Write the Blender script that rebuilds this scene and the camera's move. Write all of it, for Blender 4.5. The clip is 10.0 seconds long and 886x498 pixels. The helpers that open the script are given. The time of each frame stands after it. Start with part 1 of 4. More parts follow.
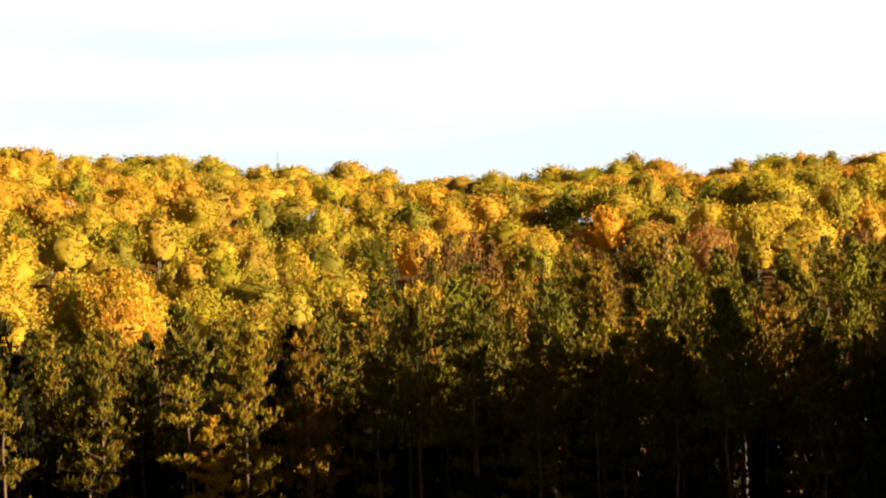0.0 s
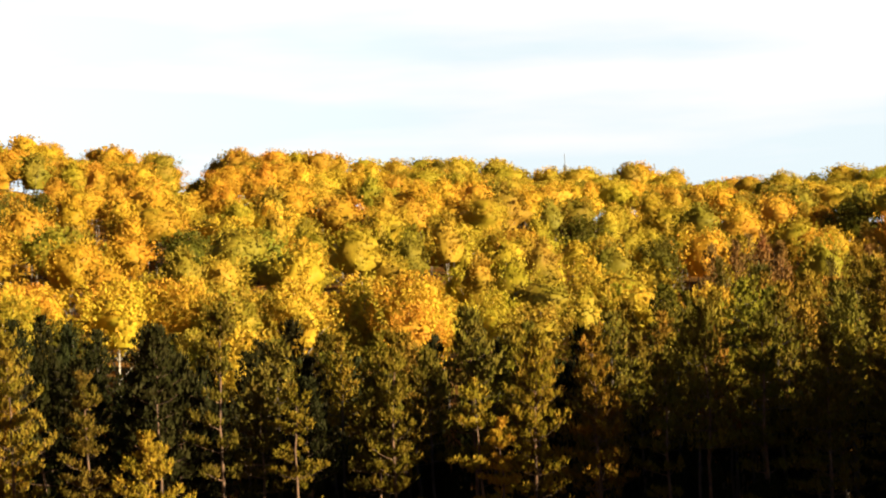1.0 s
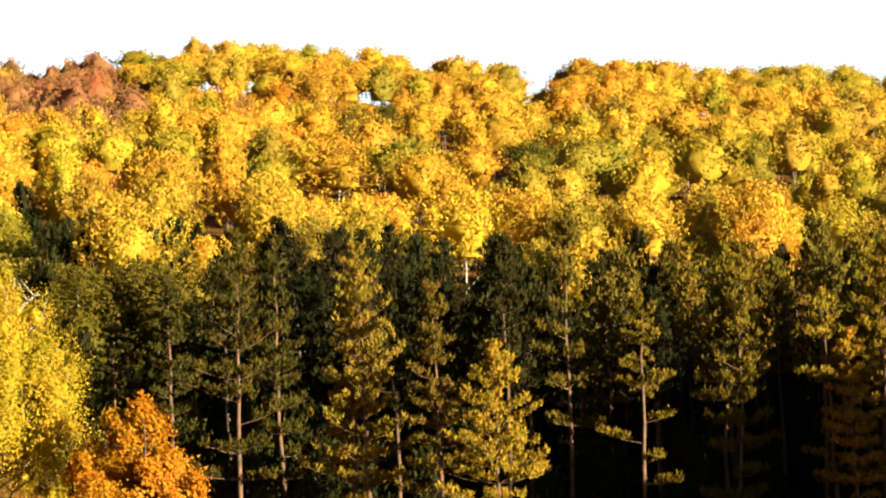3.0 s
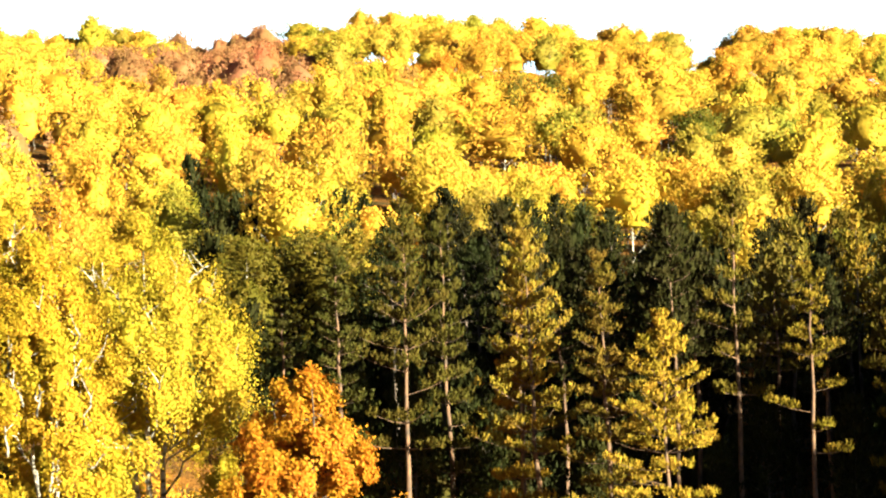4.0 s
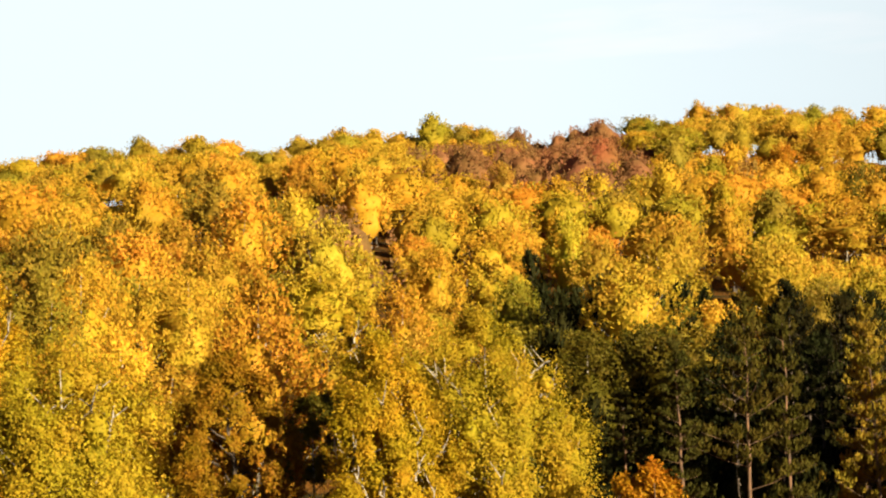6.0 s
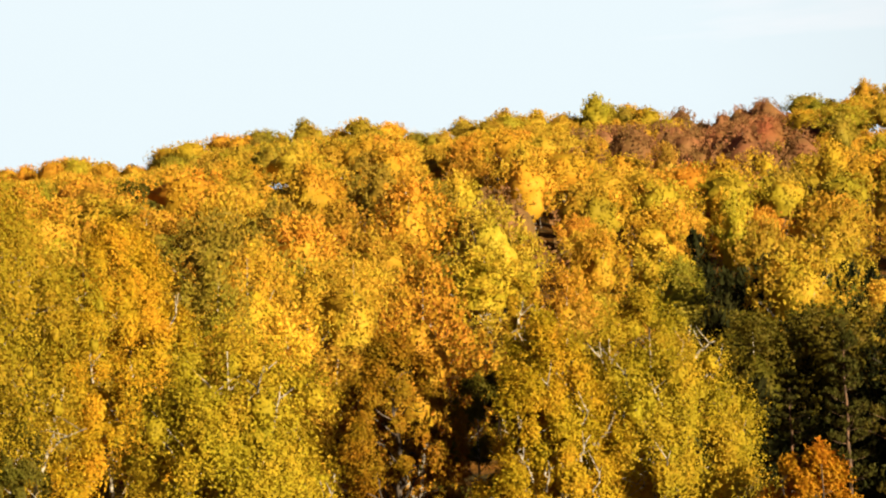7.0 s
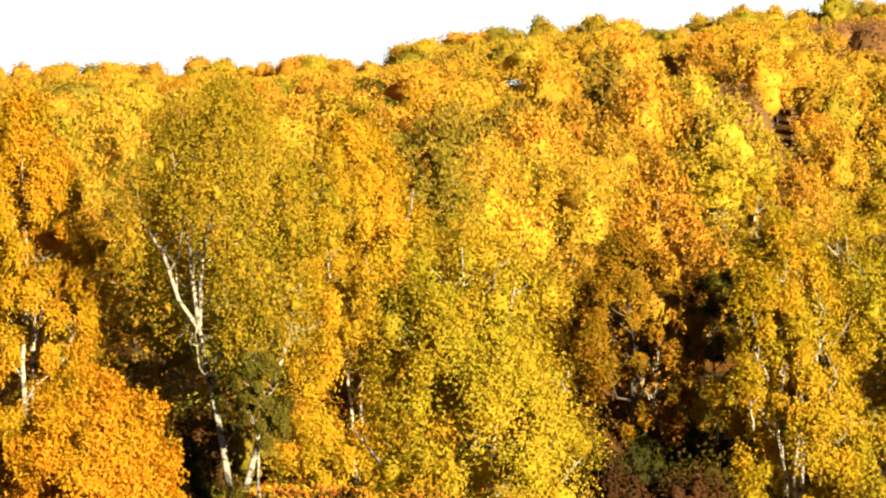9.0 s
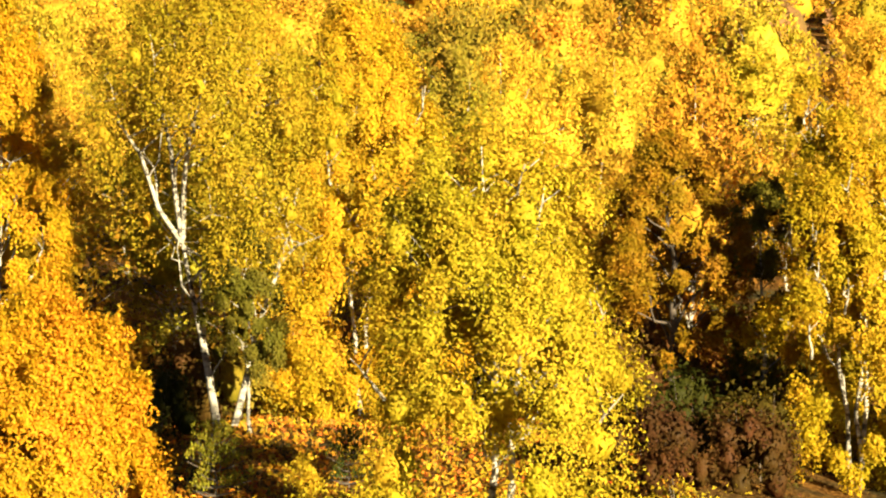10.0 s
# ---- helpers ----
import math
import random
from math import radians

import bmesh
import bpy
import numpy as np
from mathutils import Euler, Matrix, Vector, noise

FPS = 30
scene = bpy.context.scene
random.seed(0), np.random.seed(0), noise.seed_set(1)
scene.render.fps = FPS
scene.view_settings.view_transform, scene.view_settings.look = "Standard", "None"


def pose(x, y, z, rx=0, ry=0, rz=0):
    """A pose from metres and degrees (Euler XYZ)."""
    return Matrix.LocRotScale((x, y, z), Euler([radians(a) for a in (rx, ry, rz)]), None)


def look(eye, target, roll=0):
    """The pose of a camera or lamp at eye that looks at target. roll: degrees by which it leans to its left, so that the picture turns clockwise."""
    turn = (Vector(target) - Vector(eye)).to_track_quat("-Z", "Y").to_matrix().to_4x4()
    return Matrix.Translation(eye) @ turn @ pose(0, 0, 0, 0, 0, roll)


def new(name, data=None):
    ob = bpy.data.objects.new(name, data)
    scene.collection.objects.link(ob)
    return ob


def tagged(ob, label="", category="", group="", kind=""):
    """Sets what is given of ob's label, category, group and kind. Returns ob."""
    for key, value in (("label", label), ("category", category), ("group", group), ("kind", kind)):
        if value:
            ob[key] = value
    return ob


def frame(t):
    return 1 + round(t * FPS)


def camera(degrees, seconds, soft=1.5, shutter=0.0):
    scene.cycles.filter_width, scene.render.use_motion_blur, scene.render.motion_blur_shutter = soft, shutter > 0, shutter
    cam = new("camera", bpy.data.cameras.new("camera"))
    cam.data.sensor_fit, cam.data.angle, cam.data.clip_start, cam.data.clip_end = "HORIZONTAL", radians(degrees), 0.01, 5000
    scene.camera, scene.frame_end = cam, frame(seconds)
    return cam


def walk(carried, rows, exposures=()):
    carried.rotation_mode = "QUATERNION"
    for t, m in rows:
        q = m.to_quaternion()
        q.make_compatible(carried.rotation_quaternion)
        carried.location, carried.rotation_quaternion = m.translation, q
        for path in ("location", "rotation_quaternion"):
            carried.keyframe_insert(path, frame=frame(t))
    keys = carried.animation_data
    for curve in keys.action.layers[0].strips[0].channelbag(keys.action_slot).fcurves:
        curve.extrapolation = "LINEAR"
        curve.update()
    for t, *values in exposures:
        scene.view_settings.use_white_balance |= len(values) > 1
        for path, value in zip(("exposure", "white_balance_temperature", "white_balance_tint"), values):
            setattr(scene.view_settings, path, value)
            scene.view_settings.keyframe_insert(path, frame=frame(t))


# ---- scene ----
cam = camera(20.0, 10.0, soft=2.1)

# ---- the camera's stand and its pan ----
EYE = 4.6  # the eye's height over the clearing
PAN = (
    (0.0, 0.00, 4.60, 2.50), (0.5, 3.36, 4.78, 2.42), (1.0, 6.56, 4.91, 2.31), (1.5, 8.89, 4.87, 2.21),
    (2.0, 10.85, 4.46, 2.12), (2.5, 12.58, 3.77, 1.99), (4.0, 18.22, 2.58, 2.12), (4.5, 20.09, 3.72, 2.13),
    (5.0, 22.11, 4.61, 2.18), (5.5, 23.97, 4.98, 2.18), (6.0, 25.99, 5.03, 2.23), (7.5, 31.36, 4.39, 2.04),
    (8.0, 32.74, 3.89, 1.79), (8.5, 33.87, 3.31, 1.73), (9.0, 35.07, 2.56, 1.63), (9.5, 35.39, 1.62, 1.51),
    (9.8, 35.19, 0.88, 1.51), (10.0, 35.37, 0.62, 1.50),
)
PUSH = {9.8: 3.4, 10.0: 9.8}  # metres by which the camera has moved in along its line of sight


def stand(t, yaw, pitch, roll):
    m = pose(0, 0, EYE, 90 + pitch, roll, yaw)
    return t, m @ Matrix.Translation((0, 0, -PUSH.get(t, 0.0)))


walk(cam, [stand(*row) for row in PAN], exposures=(
    (0.0, 1.88, 6500, 14), (1.0, 1.8, 6500, 13), (2.5, 1.84, 6500, 13), (4.0, 2.82, 5600, 2), (4.5, 2.48, 6200, 2), (5.5, 1.63, 6500, 11), (7.5, 1.38, 6500, 14),
    (8.0, 1.45, 6500, 15), (9.0, 1.83, 6500, 9), (10.0, 2.16, 6500, 3)))

# ---- sky and sun ----
SUN_TO = Vector((0.91, -0.415, 0.0)).normalized()
SUN_UP = radians(10)
sun = new("sun", bpy.data.lights.new("sun", "SUN"))
sun.data.energy, sun.data.angle, sun.data.color = 5.0, radians(0.6), (1.0, 0.865, 0.58)
sun.matrix_world = look((0, 0, 80), Vector((0, 0, 80)) - SUN_TO * math.cos(SUN_UP) - Vector((0, 0, math.sin(SUN_UP))))

world = bpy.data.worlds.new("sky")
scene.world = world
world.use_nodes = True
wn, wl = world.node_tree.nodes, world.node_tree.links
wn.clear()
w_out, w_bg, w_sky = wn.new("ShaderNodeOutputWorld"), wn.new("ShaderNodeBackground"), wn.new("ShaderNodeTexSky")
w_sky.sky_type, w_sky.sun_disc = "NISHITA", False
w_sky.air_density, w_sky.dust_density = 0.3, 0.1
w_sky.sun_elevation, w_sky.sun_rotation = SUN_UP, math.atan2(SUN_TO.x, SUN_TO.y)
w_bg.inputs["Strength"].default_value = 0.02
# pale haze low over the land all round, with long thin cloud banks in it; clear and dark overhead
w_tex, w_map = wn.new("ShaderNodeTexCoord"), wn.new("ShaderNodeMapping")
w_map.inputs["Scale"].default_value = (3.0, 3.0, 22.0)
w_map.inputs["Rotation"].default_value = (radians(3), radians(4), 0)
w_noise = wn.new("ShaderNodeTexNoise")
w_noise.inputs["Scale"].default_value, w_noise.inputs["Detail"].default_value = 1.3, 6
w_ramp = wn.new("ShaderNodeValToRGB")
w_ramp.color_ramp.elements[0].position, w_ramp.color_ramp.elements[0].color = 0.44, (15.9, 18.3, 18.8, 1)
w_ramp.color_ramp.elements[1].position, w_ramp.color_ramp.elements[1].color = 0.60, (19.6, 19.7, 19.8, 1)
w_split, w_haze, w_mix = wn.new("ShaderNodeSeparateXYZ"), wn.new("ShaderNodeMapRange"), wn.new("ShaderNodeMix")
w_haze.interpolation_type = "SMOOTHSTEP"
w_haze.inputs["From Min"].default_value, w_haze.inputs["From Max"].default_value = 0.25, 0.19
w_mix.data_type = "RGBA"
wl.new(w_tex.outputs["Generated"], w_map.inputs["Vector"]), wl.new(w_tex.outputs["Generated"], w_split.inputs["Vector"])
wl.new(w_split.outputs["Z"], w_haze.inputs["Value"]), wl.new(w_haze.outputs["Result"], w_mix.inputs["Factor"])
w_side, w_sum = wn.new("ShaderNodeMapRange"), wn.new("ShaderNodeMath")
w_side.inputs["From Min"].default_value, w_side.inputs["From Max"].default_value = -0.36, -0.08
w_side.inputs["To Min"].default_value, w_side.inputs["To Max"].default_value = -0.2, 0.07
wl.new(w_split.outputs["X"], w_side.inputs["Value"])
w_part, w_thin = wn.new("ShaderNodeMapRange"), wn.new("ShaderNodeVectorMath")  # the haze thins towards the north-east
w_part.inputs["From Min"].default_value, w_part.inputs["From Max"].default_value = -0.40, -0.10
w_part.inputs["To Min"].default_value, w_part.inputs["To Max"].default_value = 1.0, 0.75
w_thin.operation = "SCALE"
wl.new(w_split.outputs["X"], w_part.inputs["Value"]), wl.new(w_part.outputs["Result"], w_thin.inputs["Scale"]), wl.new(w_ramp.outputs["Color"], w_thin.inputs[0])
wl.new(w_noise.outputs["Fac"], w_sum.inputs[0]), wl.new(w_side.outputs["Result"], w_sum.inputs[1])
wl.new(w_map.outputs["Vector"], w_noise.inputs["Vector"]), wl.new(w_sum.outputs[0], w_ramp.inputs["Fac"])
wl.new(w_sky.outputs["Color"], w_mix.inputs["A"]), wl.new(w_thin.outputs["Vector"], w_mix.inputs["B"])
wl.new(w_mix.outputs["Result"], w_bg.inputs["Color"])
wl.new(w_bg.outputs["Background"], w_out.inputs["Surface"])


# ---- materials ----
def material(name):
    mat = bpy.data.materials.new(name)
    mat.use_nodes = True
    n, l = mat.node_tree.nodes, mat.node_tree.links
    return mat, n, l, n["Principled BSDF"]


def leaf_material(name, source, light_through=0.38, spread=0.09, hue=0.010, grain=10.0, depth=0.04, gloss=0.08, fleckle=(0.85, 1.13), bough_scale=0.8):
    """Leaves: the tree's own colour, with every leaf a little off in hue and value."""
    mat, n, l, bsdf = material(name)
    if source == "object":
        tint = n.new("ShaderNodeObjectInfo").outputs["Color"]
    else:
        attribute = n.new("ShaderNodeAttribute")
        attribute.attribute_name = source
        tint = attribute.outputs["Color"]
    rand = n.new("ShaderNodeNewGeometry").outputs["Random Per Island"]
    shift = n.new("ShaderNodeHueSaturation")
    for socket, low, high in (("Hue", 0.5 - hue, 0.5 + hue), ("Value", 1 - spread, 1 + spread)):
        rng = n.new("ShaderNodeMapRange")
        rng.inputs["To Min"].default_value, rng.inputs["To Max"].default_value = low, high
        if socket == "Value":
            jump = n.new("ShaderNodeMath")
            jump.operation, jump.inputs[1].default_value = "MULTIPLY", 37.31
            part_of = n.new("ShaderNodeMath")
            part_of.operation = "FRACT"
            l.new(rand, jump.inputs[0]), l.new(jump.outputs[0], part_of.inputs[0]), l.new(part_of.outputs[0], rng.inputs["Value"])
        else:
            l.new(rand, rng.inputs["Value"])
        l.new(rng.outputs["Result"], shift.inputs[socket])
    # the single small leaves within a spray: fine relief and light and dark among them
    coord, stretch, leafy = n.new("ShaderNodeTexCoord"), n.new("ShaderNodeMapping"), n.new("ShaderNodeTexNoise")
    stretch.inputs["Scale"].default_value = (grain, grain, grain * 0.55)
    leafy.inputs["Scale"].default_value, leafy.inputs["Detail"].default_value = 1.0, 2
    l.new(coord.outputs["Object"], stretch.inputs["Vector"]), l.new(stretch.outputs["Vector"], leafy.inputs["Vector"])
    relief = n.new("ShaderNodeBump")
    relief.inputs["Strength"].default_value, relief.inputs["Distance"].default_value = 1.0, depth
    l.new(leafy.outputs["Fac"], relief.inputs["Height"]), l.new(relief.outputs["Normal"], bsdf.inputs["Normal"])
    fleck, flecked = n.new("ShaderNodeMapRange"), n.new("ShaderNodeHueSaturation")
    fleck.inputs["From Min"].default_value, fleck.inputs["From Max"].default_value = 0.3, 0.7
    fleck.inputs["To Min"].default_value, fleck.inputs["To Max"].default_value = fleckle
    l.new(leafy.outputs["Fac"], fleck.inputs["Value"]), l.new(fleck.outputs["Result"], flecked.inputs["Value"])
    # whole boughs that are greener or have turned further
    bough, turned = n.new("ShaderNodeTexNoise"), n.new("ShaderNodeHueSaturation")
    bough.inputs["Scale"].default_value, bough.inputs["Detail"].default_value = bough_scale, 1.5
    l.new(coord.outputs["Object"], bough.inputs["Vector"])
    for socket, low, high in (("Hue", 0.5 - 0.006, 0.5 + 0.016), ("Value", 1.10, 0.82)):
        span = n.new("ShaderNodeMapRange")
        span.inputs["From Min"].default_value, span.inputs["From Max"].default_value = 0.36, 0.64
        span.inputs["To Min"].default_value, span.inputs["To Max"].default_value = low, high
        l.new(bough.outputs["Fac"], span.inputs["Value"]), l.new(span.outputs["Result"], turned.inputs[socket])
    l.new(tint, turned.inputs["Color"]), l.new(turned.outputs["Color"], flecked.inputs["Color"]), l.new(flecked.outputs["Color"], shift.inputs["Color"])
    l.new(shift.outputs["Color"], bsdf.inputs["Base Color"])
    bsdf.inputs["Roughness"].default_value = 0.6
    bsdf.inputs["Specular IOR Level"].default_value = gloss
    glow = n.new("ShaderNodeBsdfTranslucent")
    l.new(shift.outputs["Color"], glow.inputs["Color"])
    both = n.new("ShaderNodeMixShader")
    both.inputs["Fac"].default_value = light_through
    l.new(bsdf.outputs["BSDF"], both.inputs[1]), l.new(glow.outputs["BSDF"], both.inputs[2])
    l.new(both.outputs["Shader"], n["Material Output"].inputs["Surface"])
    return mat


def bark_material(name, pale, dark, scale, low, high, bump=0.4):
    """Bark: two tones in bands or plates, finer grain over them."""
    mat, n, l, bsdf = material(name)
    coord, mapping = n.new("ShaderNodeTexCoord"), n.new("ShaderNodeMapping")
    mapping.inputs["Scale"].default_value = scale
    tex = n.new("ShaderNodeTexNoise")
    tex.inputs["Scale"].default_value, tex.inputs["Detail"].default_value = 1.0, 6
    ramp = n.new("ShaderNodeValToRGB")
    ramp.color_ramp.elements[0].position, ramp.color_ramp.elements[0].color = low, (*dark, 1)
    ramp.color_ramp.elements[1].position, ramp.color_ramp.elements[1].color = high, (*pale, 1)
    relief = n.new("ShaderNodeBump")
    relief.inputs["Strength"].default_value = bump
    relief.inputs["Distance"].default_value = 0.02
    l.new(coord.outputs["Object"], mapping.inputs["Vector"])
    l.new(mapping.outputs["Vector"], tex.inputs["Vector"])
    l.new(tex.outputs["Fac"], ramp.inputs["Fac"]), l.new(tex.outputs["Fac"], relief.inputs["Height"])
    l.new(ramp.outputs["Color"], bsdf.inputs["Base Color"]), l.new(relief.outputs["Normal"], bsdf.inputs["Normal"])
    bsdf.inputs["Roughness"].default_value = 0.85
    return mat


LEAF = leaf_material("leaf", "object")
LEAF_WOOD = leaf_material("leaf_wood", "object", light_through=0.27, spread=0.09, depth=0.03, fleckle=(0.86, 1.12))
LEAF_FAR = leaf_material("leaf_far", "tone", light_through=0.32, spread=0.07, hue=0.006, grain=4.0, depth=0.05, fleckle=(0.88, 1.1), bough_scale=0.3)
NEEDLE = leaf_material("needle", "object", light_through=0.12, spread=0.25, hue=0.012, grain=14.0, depth=0.03, gloss=0.03)
NEEDLE_FAR = leaf_material("needle_far", "tone", light_through=0.10, spread=0.2, hue=0.012, grain=6.0, depth=0.03, gloss=0.03)
BIRCH_BARK = bark_material("birch_bark", (0.36, 0.31, 0.24), (0.04, 0.03, 0.02), (2.5, 2.5, 6.0), 0.38, 0.52)
PINE_BARK = bark_material("pine_bark", (0.17, 0.082, 0.034), (0.04, 0.026, 0.016), (6, 6, 2.5), 0.3, 0.7)
DARK_BARK = bark_material("dark_bark", (0.11, 0.075, 0.05), (0.03, 0.022, 0.016), (7, 7, 2), 0.3, 0.7)
WOOD_FAR = bark_material("far_bark", (0.24, 0.20, 0.15), (0.07, 0.05, 0.04), (0.5, 0.5, 0.4), 0.35, 0.65)
LITTER_LEAF = leaf_material("fallen_leaf", "tone", light_through=0.05, spread=0.45, hue=0.03)

LITTER, n, l, bsdf = material("leaf_litter")
coord = n.new("ShaderNodeTexCoord")
broad, fine, ramp = n.new("ShaderNodeTexNoise"), n.new("ShaderNodeTexVoronoi"), n.new("ShaderNodeValToRGB")
broad.inputs["Scale"].default_value, broad.inputs["Detail"].default_value = 0.35, 8
fine.inputs["Scale"].default_value = 7.0
ramp.color_ramp.elements[0].position, ramp.color_ramp.elements[0].color = 0.35, (0.05, 0.036, 0.012, 1)
ramp.color_ramp.elements[1].position, ramp.color_ramp.elements[1].color = 0.65, (0.20, 0.085, 0.014, 1)
mid = ramp.color_ramp.elements.new(0.5)
mid.color = (0.12, 0.055, 0.012, 1)
speck = n.new("ShaderNodeMix")
speck.data_type, speck.blend_type = "RGBA", "SOFT_LIGHT"
speck.inputs["Factor"].default_value = 0.8
grey = n.new("ShaderNodeRGBToBW")
relief = n.new("ShaderNodeBump")
relief.inputs["Strength"].default_value, relief.inputs["Distance"].default_value = 0.6, 0.08
l.new(coord.outputs["Object"], broad.inputs["Vector"]), l.new(coord.outputs["Object"], fine.inputs["Vector"])
l.new(broad.outputs["Fac"], ramp.inputs["Fac"]), l.new(ramp.outputs["Color"], speck.inputs["A"])
l.new(fine.outputs["Color"], grey.inputs[0]), l.new(grey.outputs[0], speck.inputs["B"]), l.new(speck.outputs["Result"], bsdf.inputs["Base Color"])
l.new(fine.outputs["Distance"], relief.inputs["Height"]), l.new(relief.outputs["Normal"], bsdf.inputs["Normal"])
bsdf.inputs["Roughness"].default_value = 0.95
bsdf.inputs["Specular IOR Level"].default_value = 0.05

STEEL, n, l, bsdf = material("painted_steel")
bsdf.inputs["Base Color"].default_value = (0.30, 0.29, 0.28, 1)
bsdf.inputs["Roughness"].default_value, bsdf.inputs["Metallic"].default_value = 0.6, 0.4

# ---- the lie of the land: bearings in degrees to the left of the first view, distances from the eye ----
RIDGE_AZ = (-180, -155, -135, -60, -30, -12, -8, -6, -5, -3, -1.4, -0.9, 0, 2.2, 4.2, 5.3, 7, 8, 10, 11.4, 11.7, 12.4, 12.7, 14.3, 16.4, 18, 20.1, 20.8, 22.1, 23.6, 24.2, 26.3, 28.5, 29.7, 30.2, 30.8, 32.7, 34.1, 35, 36, 37, 38, 39, 40.2, 41.2, 42.4, 46, 60, 90, 140, 180)
# behind the eye the ridge is raised, unseen, to block low sky light
RIDGE_EL = (12.0, 9.0, 4.5, 3.5, 6.0, 6.3, 6.4, 6.25, 6.5, 6.3, 6.4, 6.1, 6.36, 6.62, 6.7, 6.9, 7.12, 6.98, 7.4, 7.26, 6.75, 6.7, 7.4, 7.48, 7.86, 8.0, 8.08, 7.78, 7.95, 7.6, 7.85, 7.82, 7.77, 7.43, 7.42, 7.74, 7.65, 7.58, 7.42, 7.08, 6.9, 7.08, 6.85, 7.05, 6.95, 7.05, 6.9, 7.0, 9.0, 12.0, 12.0)
RIDGE_AT = 430.0


def ridge_el(az):
    return np.interp(az, RIDGE_AZ, RIDGE_EL)


def smooth_ridge_el(az):
    return sum(np.interp(az + d, RIDGE_AZ, RIDGE_EL) for d in (-3, -1.5, 0, 1.5, 3)) / 5


def hill_foot(az):
    """How far off the hillside begins."""
    return np.interp(az, (-20, 18, 28, 60), (128.0, 124.0, 98.0, 98.0))


def ground_z(az, dist):
    """Height of the ground, from a bearing and a distance."""
    az, dist = np.asarray(az, float), np.asarray(dist, float)
    near = np.interp(az, (-180, -140, 16, 31, 140, 180), (-3.0, -5.0, -5.0, 0.0, 0.0, -3.0))
    near = -3.0 + (near + 3.0) * np.clip((dist - 22) / 33, 0, 1)
    near = near - np.interp(az, (26, 31), (0.0, 0.09)) * np.clip(84 - dist, 0, 34) * np.interp(az, (60, 90), (1.0, 0.0)) * np.clip((dist - 22) / 33, 0, 1)
    crest = EYE + RIDGE_AT * np.tan(np.radians(smooth_ridge_el(az))) - 9.2
    v = np.clip((dist - hill_foot(az)) / (RIDGE_AT - hill_foot(az)), 0, 1)
    z = near + (crest - near) * v ** 1.05
    past = np.clip(dist - RIDGE_AT, 0, None)
    z = z - 0.055 * past + 0.00000485 * past ** 2
    x, y = -dist * np.sin(np.radians(az)), dist * np.cos(np.radians(az))
    roll = 0.35 * np.sin(x * 0.11 + 1.3) * np.cos(y * 0.09) + 0.12 * np.sin(x * 0.47 + y * 0.31)
    return z + roll * np.clip((dist - 20) / 30, 0, 1)


def where(az, el, h):
    """How far off a tree of height h stands on the hill, if its top is seen at the elevation el."""
    d = np.arange(float(hill_foot(az)), RIDGE_AT, 1.0)
    tall = EYE + d * math.tan(radians(el)) - ground_z(az, d)
    fits = np.nonzero(tall <= h)[0]
    return float(d[fits[0]]) if len(fits) else RIDGE_AT


def place(az, dist):
    return -dist * math.sin(radians(az)), dist * math.cos(radians(az)), float(ground_z(az, dist))


# ---- mesh tools ----
class Buf:
    """Collects tubes or leaves, all of three or all of four corners, and makes one mesh of them."""

    def __init__(self):
        self.v, self.f, self.t, self.count = [], [], [], 0
        self.corners = 4

    def add(self, v, f, tone=None):
        self.corners = np.shape(f)[1]
        self.v.append(np.asarray(v, np.float32))
        self.f.append(np.asarray(f, np.int32) + self.count)
        if tone is not None:
            self.t.append(np.broadcast_to(np.asarray(tone, np.float32), (len(v), 3)))
        self.count += len(v)

    def arrays(self):
        return np.concatenate(self.v), np.concatenate(self.f)

    def mesh(self, name, mat, smooth=False):
        v, f = self.arrays()
        me = bpy.data.meshes.new(name)
        me.vertices.add(len(v)), me.loops.add(f.size), me.polygons.add(len(f))
        me.vertices.foreach_set("co", v.ravel())
        me.loops.foreach_set("vertex_index", f.ravel())
        me.polygons.foreach_set("loop_start", np.arange(len(f), dtype=np.int32) * self.corners)
        me.polygons.foreach_set("loop_total", np.full(len(f), self.corners, np.int32))
        me.polygons.foreach_set("use_smooth", np.full(len(f), smooth))
        if self.t:
            t = np.concatenate(self.t)
            tone = me.color_attributes.new("tone", "FLOAT_COLOR", "POINT")
            tone.data.foreach_set("color", np.concatenate([t, np.ones((len(t), 1), np.float32)], 1).ravel())
        me.materials.append(mat)
        me.update(calc_edges=True)
        return me


def tube(buf, points, radii, sides=6, tone=None):
    """A tapered stem along points."""
    p, r = np.asarray(points, float), np.asarray(radii, float)
    way = np.gradient(p, axis=0)
    way /= np.linalg.norm(way, axis=1, keepdims=True) + 1e-9
    ref = np.where(np.abs(way[:, 2:3]) > 0.9, [[1.0, 0, 0]], [[0, 0, 1.0]])
    a = np.cross(way, ref)
    a /= np.linalg.norm(a, axis=1, keepdims=True) + 1e-9
    b = np.cross(way, a)
    ang = np.arange(sides) * 2 * math.pi / sides
    ring = a[:, None] * np.cos(ang)[None, :, None] + b[:, None] * np.sin(ang)[None, :, None]
    v = (p[:, None] + ring * r[:, None, None]).reshape(-1, 3)
    i, j = np.meshgrid(np.arange(len(p) - 1), np.arange(sides), indexing="ij")
    k = (j + 1) % sides
    f = np.stack([i * sides + j, i * sides + k, (i + 1) * sides + k, (i + 1) * sides + j], -1).reshape(-1, 4)
    buf.add(v, f, tone)


